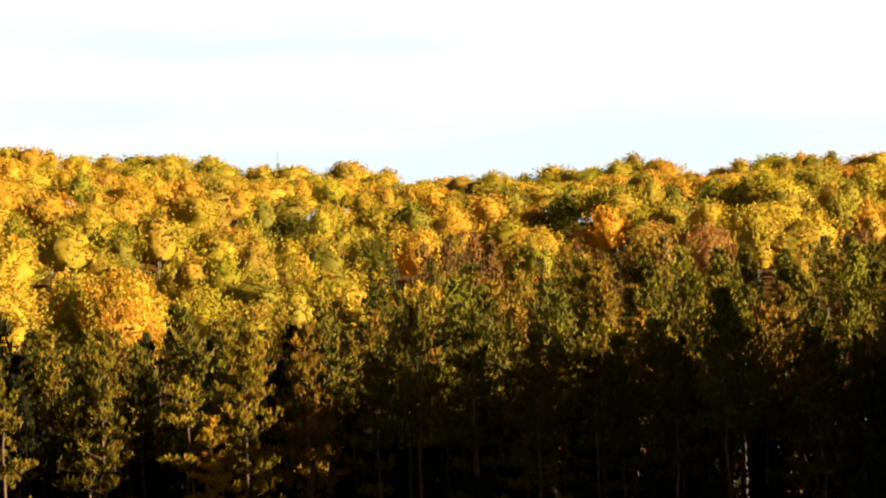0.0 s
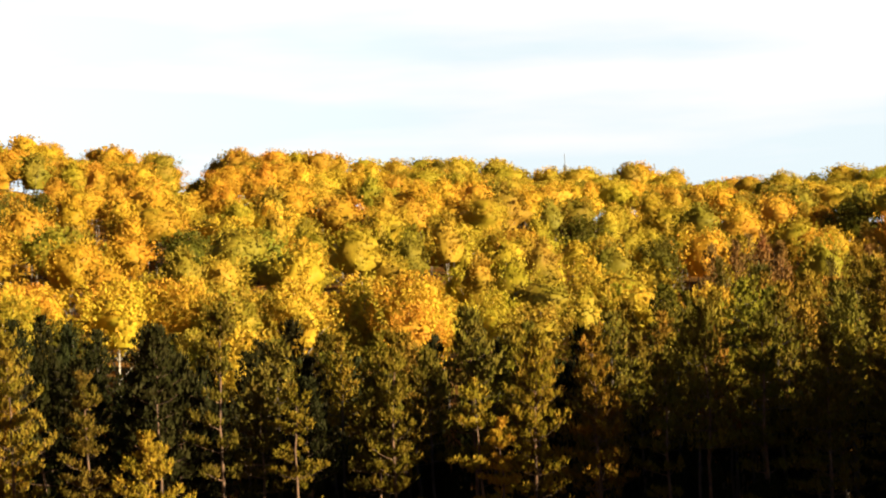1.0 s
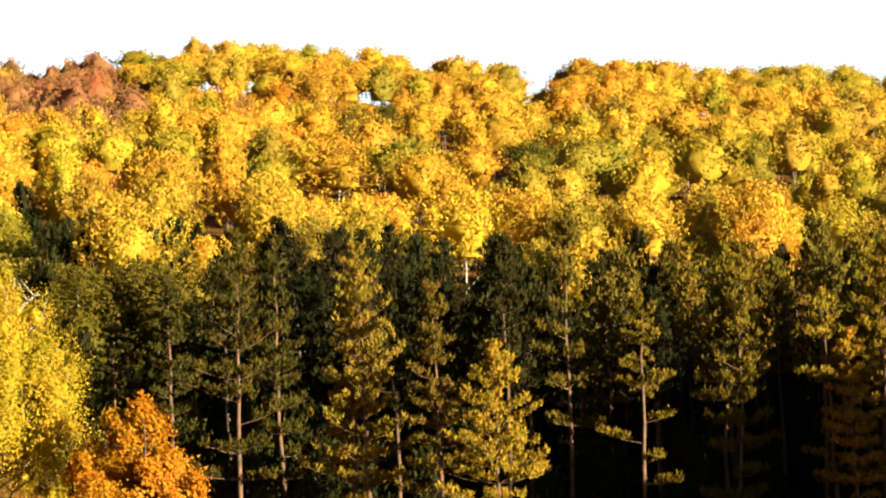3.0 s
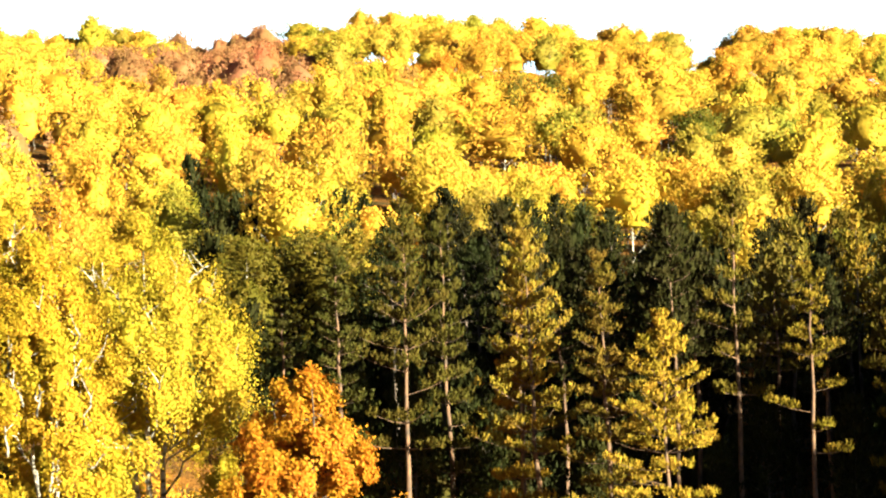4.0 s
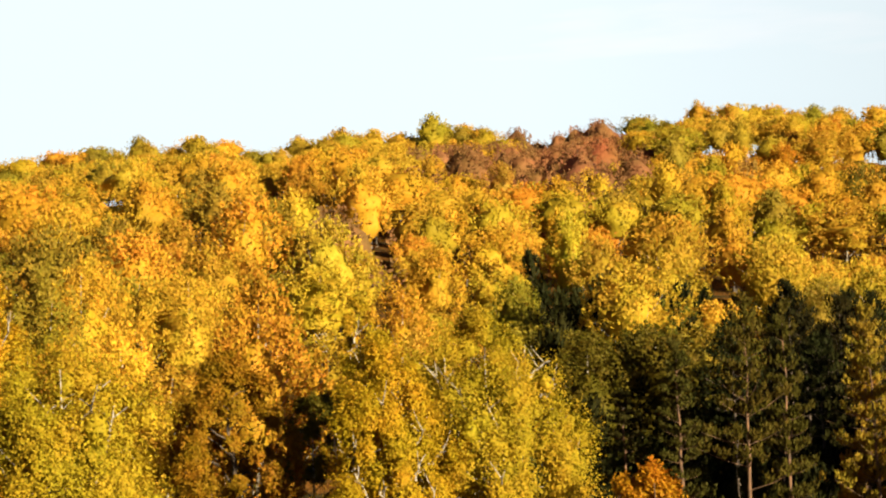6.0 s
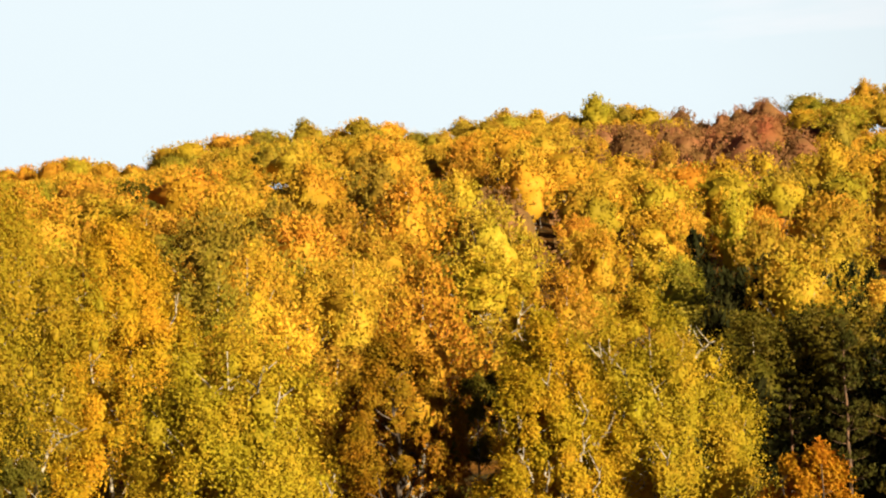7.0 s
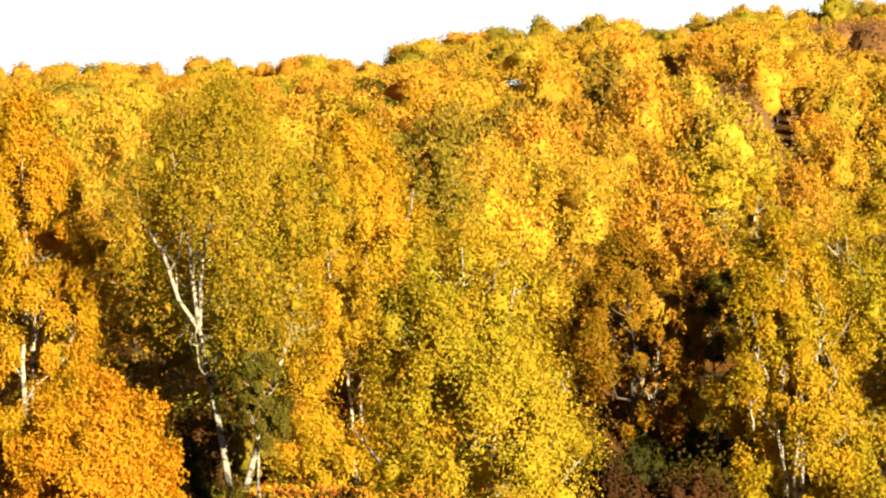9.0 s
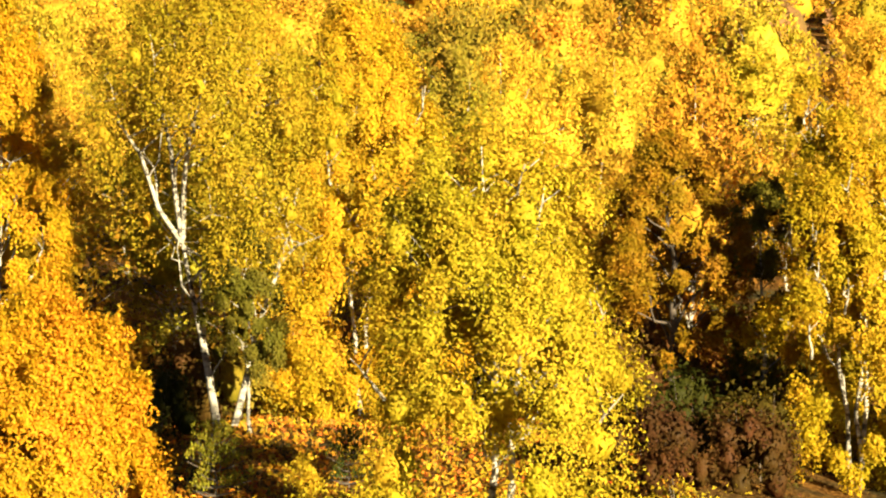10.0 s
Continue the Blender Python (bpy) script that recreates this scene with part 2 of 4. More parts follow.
def leaves(buf, rng, centres, way, length, width, face=None, small=False):
    """Leaf sprays about centres, lying along way and turned to face: folded kites, or small three-cornered ones."""
    n = len(centres)
    d = way / (np.linalg.norm(way, axis=1, keepdims=True) + 1e-9)
    side = rng.normal(size=(n, 3))
    if face is not None:
        side = face * 1.5 + side * 0.6
    s = np.cross(d, side)
    s /= np.linalg.norm(s, axis=1, keepdims=True) + 1e-9
    up = np.cross(s, d)
    size = rng.uniform(0.65, 1.35, (n, 1))
    dl, sl, fold = d * length * size / 2, s * width * size / 2, up * width * size * 0.22
    if small:
        v = np.stack([centres - dl + sl * 0.9, centres + dl + fold, centres - dl * 0.7 - sl], 1).reshape(-1, 3)
        buf.add(v, np.arange(n * 3).reshape(n, 3))
    else:
        v = np.stack([centres - dl, centres + sl + fold + dl * 0.15, centres + dl, centres - sl + fold + dl * 0.15], 1).reshape(-1, 3)
        buf.add(v, np.arange(n * 4).reshape(n, 4))


def unit(rng, n):
    d = rng.normal(size=(n, 3))
    return d / np.linalg.norm(d, axis=1, keepdims=True)


def bent(rng, a, b, n, sag=0.0, wander=0.0):
    """A way from a to b with a bow and a wander."""
    a, b = np.asarray(a, float), np.asarray(b, float)
    u = np.linspace(0, 1, n)[:, None]
    p = a + (b - a) * u
    p[:, 2:3] += sag * np.sin(u * math.pi)
    p[1:-1] += rng.normal(size=(n - 2, 3)) * wander
    return p


ball = bmesh.new()
bmesh.ops.create_icosphere(ball, subdivisions=2, radius=1.0)
BALL_V = np.array([v.co[:] for v in ball.verts])
BALL_F = np.array([[v.index for v in f.verts] for f in ball.faces])
ball.free()


def mass(buf, rng, centre, size, tall):
    """The dense inside of a clump of leaves: an uneven, knobbly lump."""
    a, b = rng.normal(size=3) * 3.5, rng.normal(size=3) * 6
    swell = 1 + 0.14 * np.sin(BALL_V @ a) + 0.10 * np.sin(BALL_V @ b + 1.0) + rng.normal(size=len(BALL_V)) * 0.05
    buf.add(centre + BALL_V * swell[:, None] * size * [1, 1, tall], BALL_F)


# ---- trees ----
limbs_apart = {"on": False, "made": []}  # for the single trees, each limb is a part of its own


def broadleaf(seed, h, w, bottom, clusters, per, leaf, droop=0.5, stems=1, radius=0.16, full=0.42, bare=0.0, limbs=14, sides=7, twigs=True, small=False, dome=0.62, paths=(), rough=0.3, lump=(0.09, 0.17), skirt=0.45, core=0.18, keep=-0.5, gap=(), shown=0, low=0, tall=1.7):
    """A broadleaved tree: stem or stems, limbs that fork, and a crown of many clumps of leaves. Returns the wood and the leaves."""
    rng = np.random.default_rng(seed)
    wood, crown = Buf(), Buf()
    heads, seg = [], 9 if sides > 3 else 4

    def reach(u):
        u = np.clip(u, 0, 1)
        low = np.clip(u / full, 0, 1) ** 0.6
        high = np.clip((1 - u) / (1 - full), 0, 1) ** dome
        return w / 2 * np.where(u < full, skirt + (1 - skirt) * low, high)

    spine = []
    for points, r0 in paths:
        q = np.array(points, float)
        p = np.stack([np.interp(np.linspace(0, len(q) - 1, 9), range(len(q)), q[:, c]) for c in range(3)], 1)
        r = r0 * np.linspace(1, 0.3, 9)
        tube(wood, p, r, sides)
        spine.append((p, r))
    for k in range(0 if paths else stems):
        turn = rng.uniform(0, 2 * math.pi) + k * 2 * math.pi / max(stems, 1)
        lean = (0.0 if stems == 1 else rng.uniform(0.12, 0.24)) * w
        top = (math.cos(turn) * lean, math.sin(turn) * lean, h * rng.uniform(0.84, 0.93))
        foot = (math.cos(turn) * 0.12 * (stems > 1), math.sin(turn) * 0.12 * (stems > 1), -0.3)
        path = bent(rng, foot, top, seg, 0, h * 0.008)
        r = radius * (0.8 if stems > 1 else 1) * np.linspace(1, 0.12, seg) ** 0.9
        r[0] *= 1.35
        tube(wood, path, r, sides)
        spine.append((path, r))
    for i in range(limbs):
        path, r = spine[i % len(spine)]
        s = 0.25 + 0.68 * ((i + rng.uniform(0.1, 0.9)) / limbs)
        steps = np.linspace(0, 1, len(path))
        root = np.array([np.interp(s, steps, path[:, c]) for c in range(3)])
        rr = float(np.interp(s, steps, r))
        turn = i * 2.4 + rng.uniform(-0.5, 0.5)
        z = min(root[2] + rng.uniform(0.12, 0.30) * h * (1.05 - s), h * 0.97)
        u = (z - bottom) / (h - bottom)
        if u < 0.02:
            z = bottom + rng.uniform(0.05, 0.2) * (h - bottom)
            u = (z - bottom) / (h - bottom)
        out = float(reach(u)) * rng.uniform(0.6, 0.92)
        end = np.array([math.cos(turn) * out, math.sin(turn) * out, z])
        line = bent(rng, root, end, 6, 0.04 * h * rng.uniform(0.2, 1), 0.02 * w)
        limb = wood
        if limbs_apart["on"]:
            limb = Buf()
            limbs_apart["made"].append(limb)
        tube(limb, line, max(rr * 0.55, 0.02) * np.linspace(1, 0.22, 6), max(sides - 2, 4))
        heads.append(end)
        for _ in range(2 if twigs else 0):
            b = line[rng.integers(2, 5)]
            e = b + (unit(rng, 1)[0] * [1, 1, 0.5] + [0, 0, 0.55]) * w * rng.uniform(0.10, 0.2)
            tube(limb, bent(rng, b, e, 4, 0, 0.01 * w), max(rr * 0.25, 0.014) * np.linspace(1, 0.3, 4), 4)
            heads.append(e)
    for _ in range(shown):
        # bare pale limbs that come out between the clumps
        u, turn = rng.uniform(0.3, 0.8), rng.uniform(0, 2 * math.pi)
        out = float(reach(u))
        a = np.array([math.cos(turn) * out * 0.72, math.sin(turn) * out * 0.72, bottom + u * (h - bottom)])
        b = a + [math.cos(turn + rng.normal() * 0.6) * out * 0.24, math.sin(turn + rng.normal() * 0.6) * out * 0.24, rng.uniform(0.3, 1.3)]
        line = bent(rng, a, b, 5, 0.05, 0.04)
        tube(wood, line, 0.05 * np.linspace(1, 0.3, 5), 4)
        for q in (2, 3):
            tube(wood, bent(rng, line[q], line[q] + unit(rng, 1)[0] * [0.5, 0.5, 0.3] + [0, 0, 0.45], 3, 0, 0.02), np.array([0.03, 0.02, 0.01]), 3)
    # clumps: at the limbs' heads, and all over the crown's outside
    heads = np.array(heads).reshape(-1, 3)
    if len(heads) > 0.4 * clusters:
        heads = heads[rng.permutation(len(heads))[:int(0.4 * clusters)]]
    need = max(clusters - len(heads), 0)
    u = rng.uniform(0.0, 1.0, need) ** 0.85
    u[:low] *= 0.16
    turn = rng.uniform(0, 2 * math.pi, need)
    lobes = rng.uniform(0, 6.28, 3)
    uneven = 1 + 0.11 * np.sin(3 * turn + 5 * u + lobes[0]) + 0.09 * np.sin(5 * turn - 9 * u + lobes[1]) + 0.06 * np.sin(13 * u + lobes[2])
    rad = reach(u) * uneven * np.sqrt(rng.uniform(0.5, 1.1, need))
    free = np.stack([np.cos(turn) * rad, np.sin(turn) * rad, bottom + u * (h - bottom)], 1)
    spots = np.concatenate([heads, free])[:max(clusters, 1)]
    if bare:
        spots = spots[rng.uniform(size=len(spots)) > bare]
    size = w * rng.uniform(*lump, len(spots))
    lift = np.clip((spots[:, 2] - bottom) / (h - bottom), 0, 1)
    spots[:, 2] -= size * tall * 0.85 * lift ** 2
    if gap:
        hidden = (spots[:, 0] > gap[0]) & (spots[:, 0] < gap[1]) & (spots[:, 2] > gap[2]) & (spots[:, 2] < gap[3]) & (spots[:, 1] < 1.0)
        spots, size = spots[~hidden], size[~hidden]
    middle = np.array([0, 0, bottom + (h - bottom) * 0.42])
    k = np.arange(per) + 0.5
    polar, turn = np.arccos(1 - 2 * k / per), k * 2.399963
    ball = np.stack([np.cos(turn) * np.sin(polar), np.sin(turn) * np.sin(polar), np.cos(polar)], 1)
    for c, s in zip(spots, size):
        # a clump: leaves all over its outside, some in sprays that hang from it
        spin = rng.uniform(0, 6.28)
        d = ball @ np.array([[math.cos(spin), math.sin(spin), 0], [-math.sin(spin), math.cos(spin), 0], [0, 0, 1]]) + rng.normal(size=(per, 3)) * 0.12
        out = (c - middle) / [w / 2, w / 2, (h - bottom) / 2]
        out = out / max(np.linalg.norm(out), 0.3)
        d = d[(d @ out > keep + rng.normal(size=per) * 0.15)]
        n = len(d)
        lumpy = 1 + 0.22 * np.sin(d @ rng.normal(size=3) * 4 + spin) + 0.16 * np.sin(d @ rng.normal(size=3) * 7)
        p = c + d * (s * lumpy * rng.uniform(*(0.8, 1.12) if core > 0.6 else (0.62, 1.08), n))[:, None] * [1, 1, tall]
        hang = rng.uniform(size=n) < droop * 0.35
        p[hang, 2] -= rng.uniform(0, 1, hang.sum()) ** 1.5 * s * 1.1
        way = unit(rng, n) + [0, 0, -0.35 * droop]
        way[hang] = unit(rng, hang.sum()) * 0.5 + [0, 0, -1.0]
        leaves(crown, rng, p, way, leaf * 1.1, leaf * 0.86, (d * 0.45 + out * 0.75) * 0.45 / max(rough, 0.05), small)
        if core and small:
            mass(crown, rng, c - out * 0.1 * s, s * core, tall)
    return wood, crown


def canopy(seed, h, w, bottom, count, leaf, full=0.45, dome=0.5, skirt=0.5, droop=0.3, knobs=0.15, body=0.8, radius=0.11, limbs=5, airy=0.0, sides=4, lowest=0.0, per=24, spray=0.17):
    """A tree of the closed wood: stem, a few limbs, and a lobed crown of upright sprays of small leaves about a dense inside."""
    rng = np.random.default_rng(seed)
    wood, crown = Buf(), Buf()
    stem = bent(rng, (0, 0, -0.3), (rng.normal() * 0.25, rng.normal() * 0.25, h * 0.93), 6, 0, h * 0.008)
    tube(wood, stem, radius * np.linspace(1, 0.12, 6), sides)
    waves = [(rng.integers(2, 5), rng.uniform(2, 6), rng.uniform(0, 6.28), 1.0), (rng.integers(4, 8), rng.uniform(5, 11), rng.uniform(0, 6.28), 0.75),
             (rng.integers(7, 12), rng.uniform(10, 18), rng.uniform(0, 6.28), 0.55)]
    lean = rng.normal(size=2) * 0.06 * w

    def shell(u, turn):
        low = skirt + (1 - skirt) * np.clip(u / full, 0, 1) ** 0.6
        high = np.clip((1 - u) / (1 - full), 0, 1) ** dome
        swell = 1 + sum(knobs * a * np.sin(k * turn + q * u + p) for k, q, p, a in waves)
        r = w / 2 * np.where(u < full, low, high) * swell
        rise = (h - bottom) * 0.35 * knobs * np.sin(waves[1][0] * turn + waves[1][2] + 3 * u) * np.clip(1 - u, 0, 1) * 2 * u
        return np.stack([np.cos(turn) * r + lean[0] * u, np.sin(turn) * r + lean[1] * u, bottom + u * (h - bottom) + rise], -1)

    def away(u, turn):
        e = 0.03
        a = shell(np.clip(u + e, 0, 1), turn) - shell(np.clip(u - e, 0, 1), turn)
        b = shell(u, turn + e * 2) - shell(u, turn - e * 2)
        n = np.cross(b, a)
        return n / (np.linalg.norm(n, axis=-1, keepdims=True) + 1e-9)

    for i in range(limbs):
        u, turn = rng.uniform(0.15, 0.75), rng.uniform(0, 6.28)
        end = shell(np.array(u), np.array(turn)) * [0.94, 0.94, 0.97]
        root = np.array([0, 0, max(end[2] - rng.uniform(0.18, 0.3) * h, bottom * 0.7)])
        tube(wood, bent(rng, root, end, 4, 0.02 * h, 0.03 * w), radius * 0.4 * np.linspace(1, 0.25, 4), 3)
    if body:
        gu, gt = np.meshgrid(np.linspace(0.02, 0.985, 9), np.arange(10) * 2 * math.pi / 10, indexing="ij")
        middle = np.array([0, 0, bottom + 0.45 * (h - bottom)])
        v = (middle + (shell(gu, gt) - middle) * body).reshape(-1, 3)
        i, j = np.meshgrid(np.arange(8), np.arange(10), indexing="ij")
        k = (j + 1) % 10
        q = np.stack([i * 10 + j, i * 10 + k, (i + 1) * 10 + k, (i + 1) * 10 + j], -1).reshape(-1, 4)
        crown.add(v, np.concatenate([q[:, [0, 1, 2]], q[:, [0, 2, 3]]]))
    # sprays: pointed tufts that stand up and out from the shell, each with its leaves about its outside
    sprays = max(count // per, 12)
    u = lowest + (1 - lowest) * ((np.arange(sprays) + rng.uniform(0.1, 0.9, sprays)) / sprays) ** 0.9
    turn = np.arange(sprays) * 2.399963 + rng.normal(size=sprays) * 0.35
    out = away(u, turn)
    axis = out * 0.55 + np.array([0, 0, 0.75]) + rng.normal(size=(sprays, 3)) * 0.22
    axis /= np.linalg.norm(axis, axis=1, keepdims=True)
    long = w * spray * rng.uniform(0.7, 1.5, sprays)
    fat = w * spray * 0.55 * rng.uniform(0.75, 1.25, sprays)
    root = shell(u, turn) - out * fat[:, None] * 0.7
    root[:, 2] -= long * np.clip(u - 0.55, 0, 1) * 1.6
    if airy:
        kept = rng.uniform(size=sprays) > airy
        out, axis, long, fat, root = out[kept], axis[kept], long[kept], fat[kept], root[kept]
    m = np.repeat(np.arange(len(root)), per)
    n = len(m)
    along = rng.uniform(-0.45, 1.0, n)
    ring = unit(rng, n)
    ring -= axis[m] * np.sum(ring * axis[m], 1, keepdims=True)
    ring /= np.linalg.norm(ring, axis=1, keepdims=True) + 1e-9
    ring[np.sum(ring * out[m], 1) < -0.35] *= -1
    taper = np.sqrt(np.clip((along + 0.5) / 0.6, 0.1, 1)) * np.clip(1.05 - along, 0, 1) ** 0.7 * rng.uniform(0.7, 1.15, n)
    p = root[m] + axis[m] * (along * long[m])[:, None] + ring * (taper * fat[m])[:, None]
    hang = rng.uniform(size=n) < droop * 0.25
    p[hang, 2] -= rng.uniform(0, 1, hang.sum()) ** 2 * 0.07 * h
    way = axis[m] + unit(rng, n) * 0.75
    way[hang] = unit(rng, hang.sum()) * 0.5 + [0, 0, -1.0]
    leaves(crown, rng, p, way, leaf * 1.2, leaf * 0.85, (ring * 0.8 + out[m] * 0.6 + axis[m] * 0.3) * 1.1, True)
    return wood, crown


def pine(seed, h, spread, clear, whorl=0.8, tufts=6, per=11, tuft=0.26, radius=0.15, gaps=0.12, cone=0.75):
    """A pine: straight stem, bare below, whorls of boughs that carry plates of dense upturned tufts."""
    rng = np.random.default_rng(seed)
    wood, crown = Buf(), Buf()
    path = bent(rng, (0, 0, -0.3), (rng.normal() * 0.2, rng.normal() * 0.2, h), 10, 0, 0.05)
    tube(wood, path, radius * np.linspace(1, 0.08, 10) ** 0.9, 6)
    z, spots, sizes = clear, [], []
    while z < h - 0.35:
        u = (z - clear) / (h - clear)
        count = rng.integers(4, 7)
        phase = rng.uniform(0, 6.28)
        for i in range(count):
            if rng.uniform() < gaps + 0.25 * (u < 0.25):
                continue
            long = spread / 2 * min(1.0, 0.7 + u * 1.5) * (1 - u) ** cone * rng.uniform(0.6, 1.2) + 0.2
            turn = phase + i * 6.28 / count + rng.normal() * 0.25
            rise = long * (rng.uniform(-0.04, 0.26) + 0.75 * u)
            a = np.array([np.interp(z / h * 9, range(10), path[:, c]) for c in (0, 1)] + [z])
            b = a + [math.cos(turn) * long, math.sin(turn) * long, rise]
            tube(wood, bent(rng, a, b, 3, -0.05 * long, 0.02), np.linspace(0.035, 0.01, 3) * (1.2 - u), 3)
            across = np.array([-math.sin(turn), math.cos(turn), 0])
            k = max(2, int(round(tufts * (0.35 + 0.75 * long / (spread / 2)))))
            for q in np.linspace(0.42 - 0.25 * u, 1.0, k):
                side = rng.uniform(-1, 1) * 0.34 * long * (1.2 - abs(q - 0.65))
                spots.append(a + (b - a) * q + across * side + [0, 0, rng.uniform(0.0, 0.16)])
                sizes.append(tuft * rng.uniform(0.75, 1.3) * (1.0 - 0.25 * u))
        z += whorl * rng.uniform(0.75, 1.25) * (1.0 - 0.5 * u)
    for q in np.linspace(h - 0.8, h - 0.05, 4):
        spots.append(np.array([path[-1][0], path[-1][1], q])), sizes.append(tuft * 0.6)
    spots, sizes = np.array(spots), np.array(sizes)
    k = np.arange(per) + 0.5
    polar, turn = np.arccos(1 - 1.75 * k / per), k * 2.399963
    d = np.stack([np.cos(turn) * np.sin(polar), np.sin(turn) * np.sin(polar), np.cos(polar)], 1)
    d = np.tile(d, (len(spots), 1)) + rng.normal(size=(len(spots) * per, 3)) * 0.2
    size = np.repeat(sizes, per)[:, None]
    c = np.repeat(spots, per, 0) + d * size * [0.85, 0.85, 1.0] + [0, 0, 0.12]
    way = np.array([0, 0, 1.3]) + d * 0.55 + unit(rng, len(c)) * 0.35
    leaves(crown, rng, c, way, tuft * 1.15, tuft * 0.55, d * 0.9, True)
    return wood, crown


def tree_meshes(name, built, bark, leaf):
    wood, crown = built
    return wood.mesh(name + "_trunk", bark, True), crown.mesh(name + "_crown", leaf, True)


def plant(name, meshes, az, dist, colour, label, category, group="", scale=1.0, turn=0.0, tall=1.0, sink=0.0):
    """Sets a tree on the ground: trunk and crown under one thing. Trees of one form share their meshes."""
    x, y, z = place(az, dist)
    thing = tagged(new(name), label, category, group)
    thing.matrix_world = pose(x, y, z - sink, 0, 0, turn) @ Matrix.Diagonal((scale, scale, scale * tall, 1))
    for part_name, me in zip(("trunk", "crown"), meshes):
        ob = new(part_name, me)
        ob.parent = thing
        if part_name == "crown":
            ob.color = (*colour, 1)
    return thing


GOLD, LEMON, AMBER = (0.47, 0.255, 0.020), (0.47, 0.282, 0.022), (0.45, 0.222, 0.018)
ORANGE, OLIVE, LIME = (0.42, 0.150, 0.008), (0.24, 0.168, 0.016), (0.37, 0.245, 0.019)
GREEN, RUST, DEEP = (0.092, 0.074, 0.007), (0.25, 0.108, 0.042), (0.035, 0.034, 0.004)
PINE_A, PINE_B, PINE_C = (0.098, 0.071, 0.009), (0.22, 0.125, 0.011), (0.055, 0.052, 0.010)


def vary(rng, colour, much=0.14):
    v = rng.normal(1.0, much)
    return tuple(float(np.clip(c * v * rng.normal(1.0, 0.06), 0.004, 0.85)) for c in colour)


# ---- ground: one sheet to the horizon ----
radii = np.concatenate([[0.0, 5, 10, 15, 20, 25, 30, 35, 40, 45], np.arange(50, 130, 1.5), np.arange(130, 480, 8), [520, 600, 750, 1000, 1500, 2400, 4200]])
bearings = np.concatenate([np.arange(-180, -20, 3.0), np.arange(-20, 55, 0.75), np.arange(55, 180, 3.0)])
bb, rr = np.meshgrid(bearings, radii, indexing="ij")
zz = ground_z(bb, rr)
gv = np.stack([-rr * np.sin(np.radians(bb)), rr * np.cos(np.radians(bb)), zz], -1).reshape(-1, 3)
nb, nr = bb.shape
i, j = np.meshgrid(np.arange(nb), np.arange(nr - 1), indexing="ij")
k = (i + 1) % nb
sheet = Buf()
sheet.add(gv, np.stack([i * nr + j, i * nr + j + 1, k * nr + j + 1, k * nr + j], -1).reshape(-1, 4))
ground = tagged(new("ground", sheet.mesh("ground", LITTER, True)), "forest floor of rusty fallen leaves on rolling land", "ground", kind="structure")

# ---- single trees round the clearing ----
GROUP = "trees round the clearing"
SOFT = dict(small=True, rough=0.24, tall=1.2, lump=(0.045, 0.10), core=0.4)


def single(name, az, dist, top_el, w, built, bark, colour, label, category, turn=0.0):
    """A tree whose top stands at the elevation top_el; built takes its height."""
    h = EYE + dist * math.tan(radians(top_el)) - place(az, dist)[2]
    limbs_apart["on"], limbs_apart["made"] = True, []
    thing = plant(name, tree_meshes(name, built(h, w), bark, LEAF), az, dist, colour, label, category, GROUP, turn=turn)
    for buf in limbs_apart["made"]:
        ob = new("limb", buf.mesh("limb", bark, True))
        ob.parent = thing
    limbs_apart["on"] = False
    return thing


single("birch_tree", 25.0, 84, 3.65, 8.8, lambda h, w: broadleaf(11, h, w, 0.8, 187, 855, 0.086, 0.6, 3, 0.16, 0.22, 0, 32, shown=24, low=34, dome=0.5, skirt=0.85, **SOFT),
       BIRCH_BARK, (0.40, 0.270, 0.015), "broad yellow-green birch with pale bare limbs showing", "birch")
single("birch_tree", 27.3, 81, 3.2, 5.4, lambda h, w: broadleaf(12, h, w, 0.4, 168, 662, 0.093, 0.6, 3, 0.10, 0.35, 0.08, 26, low=16, shown=20, dome=0.55, skirt=0.85, **SOFT),
       BIRCH_BARK, (0.42, 0.254, 0.011), "golden birch with a fork of white limbs in its crown", "birch")
single("birch_tree", 27.8, 101, 4.25, 2.6, lambda h, w: broadleaf(21, h, w, 3.0, 57, 358, 0.103, 0.7, 1, 0.11, 0.4, 0.1, 14, shown=8, skirt=0.6, **SOFT),
       BIRCH_BARK, (0.41, 0.25, 0.012), "slim pale-stemmed birch thin in leaf", "birch")
single("maple_tree", 21.5, 79, 0.05, 5.0, lambda h, w: broadleaf(13, h, w, 0.6, 100, 523, 0.117, 0.15, 2, 0.10, 0.5, 0, 14, skirt=0.8, **SOFT),
       DARK_BARK, (0.42, 0.165, 0.008), "low rounded orange maple at the edge of the pines", "maple")
single("birch_tree", 34.45, 65, 3.4, 8.2, lambda h, w: broadleaf(14, h, w, -0.6, 250, 760, 0.081, 0.6, 2, 0.13, 0.14, 0, 26, shown=12, low=105, dome=0.55, skirt=0.95, **SOFT),
       BIRCH_BARK, (0.42, 0.285, 0.016), "full yellow birch with foliage down to the ground", "birch")
single("birch_tree", 37.0, 88, 5.75, 6.2, lambda h, w: broadleaf(15, h, w, 0.0, 252, 772, 0.086, 0.75, 2, 0.10, 0.45, 0, 20, low=70, skirt=0.9, shown=8, dome=0.55, **SOFT),
       BIRCH_BARK, (0.52, 0.295, 0.014), "tall golden birch with hanging twigs", "birch")
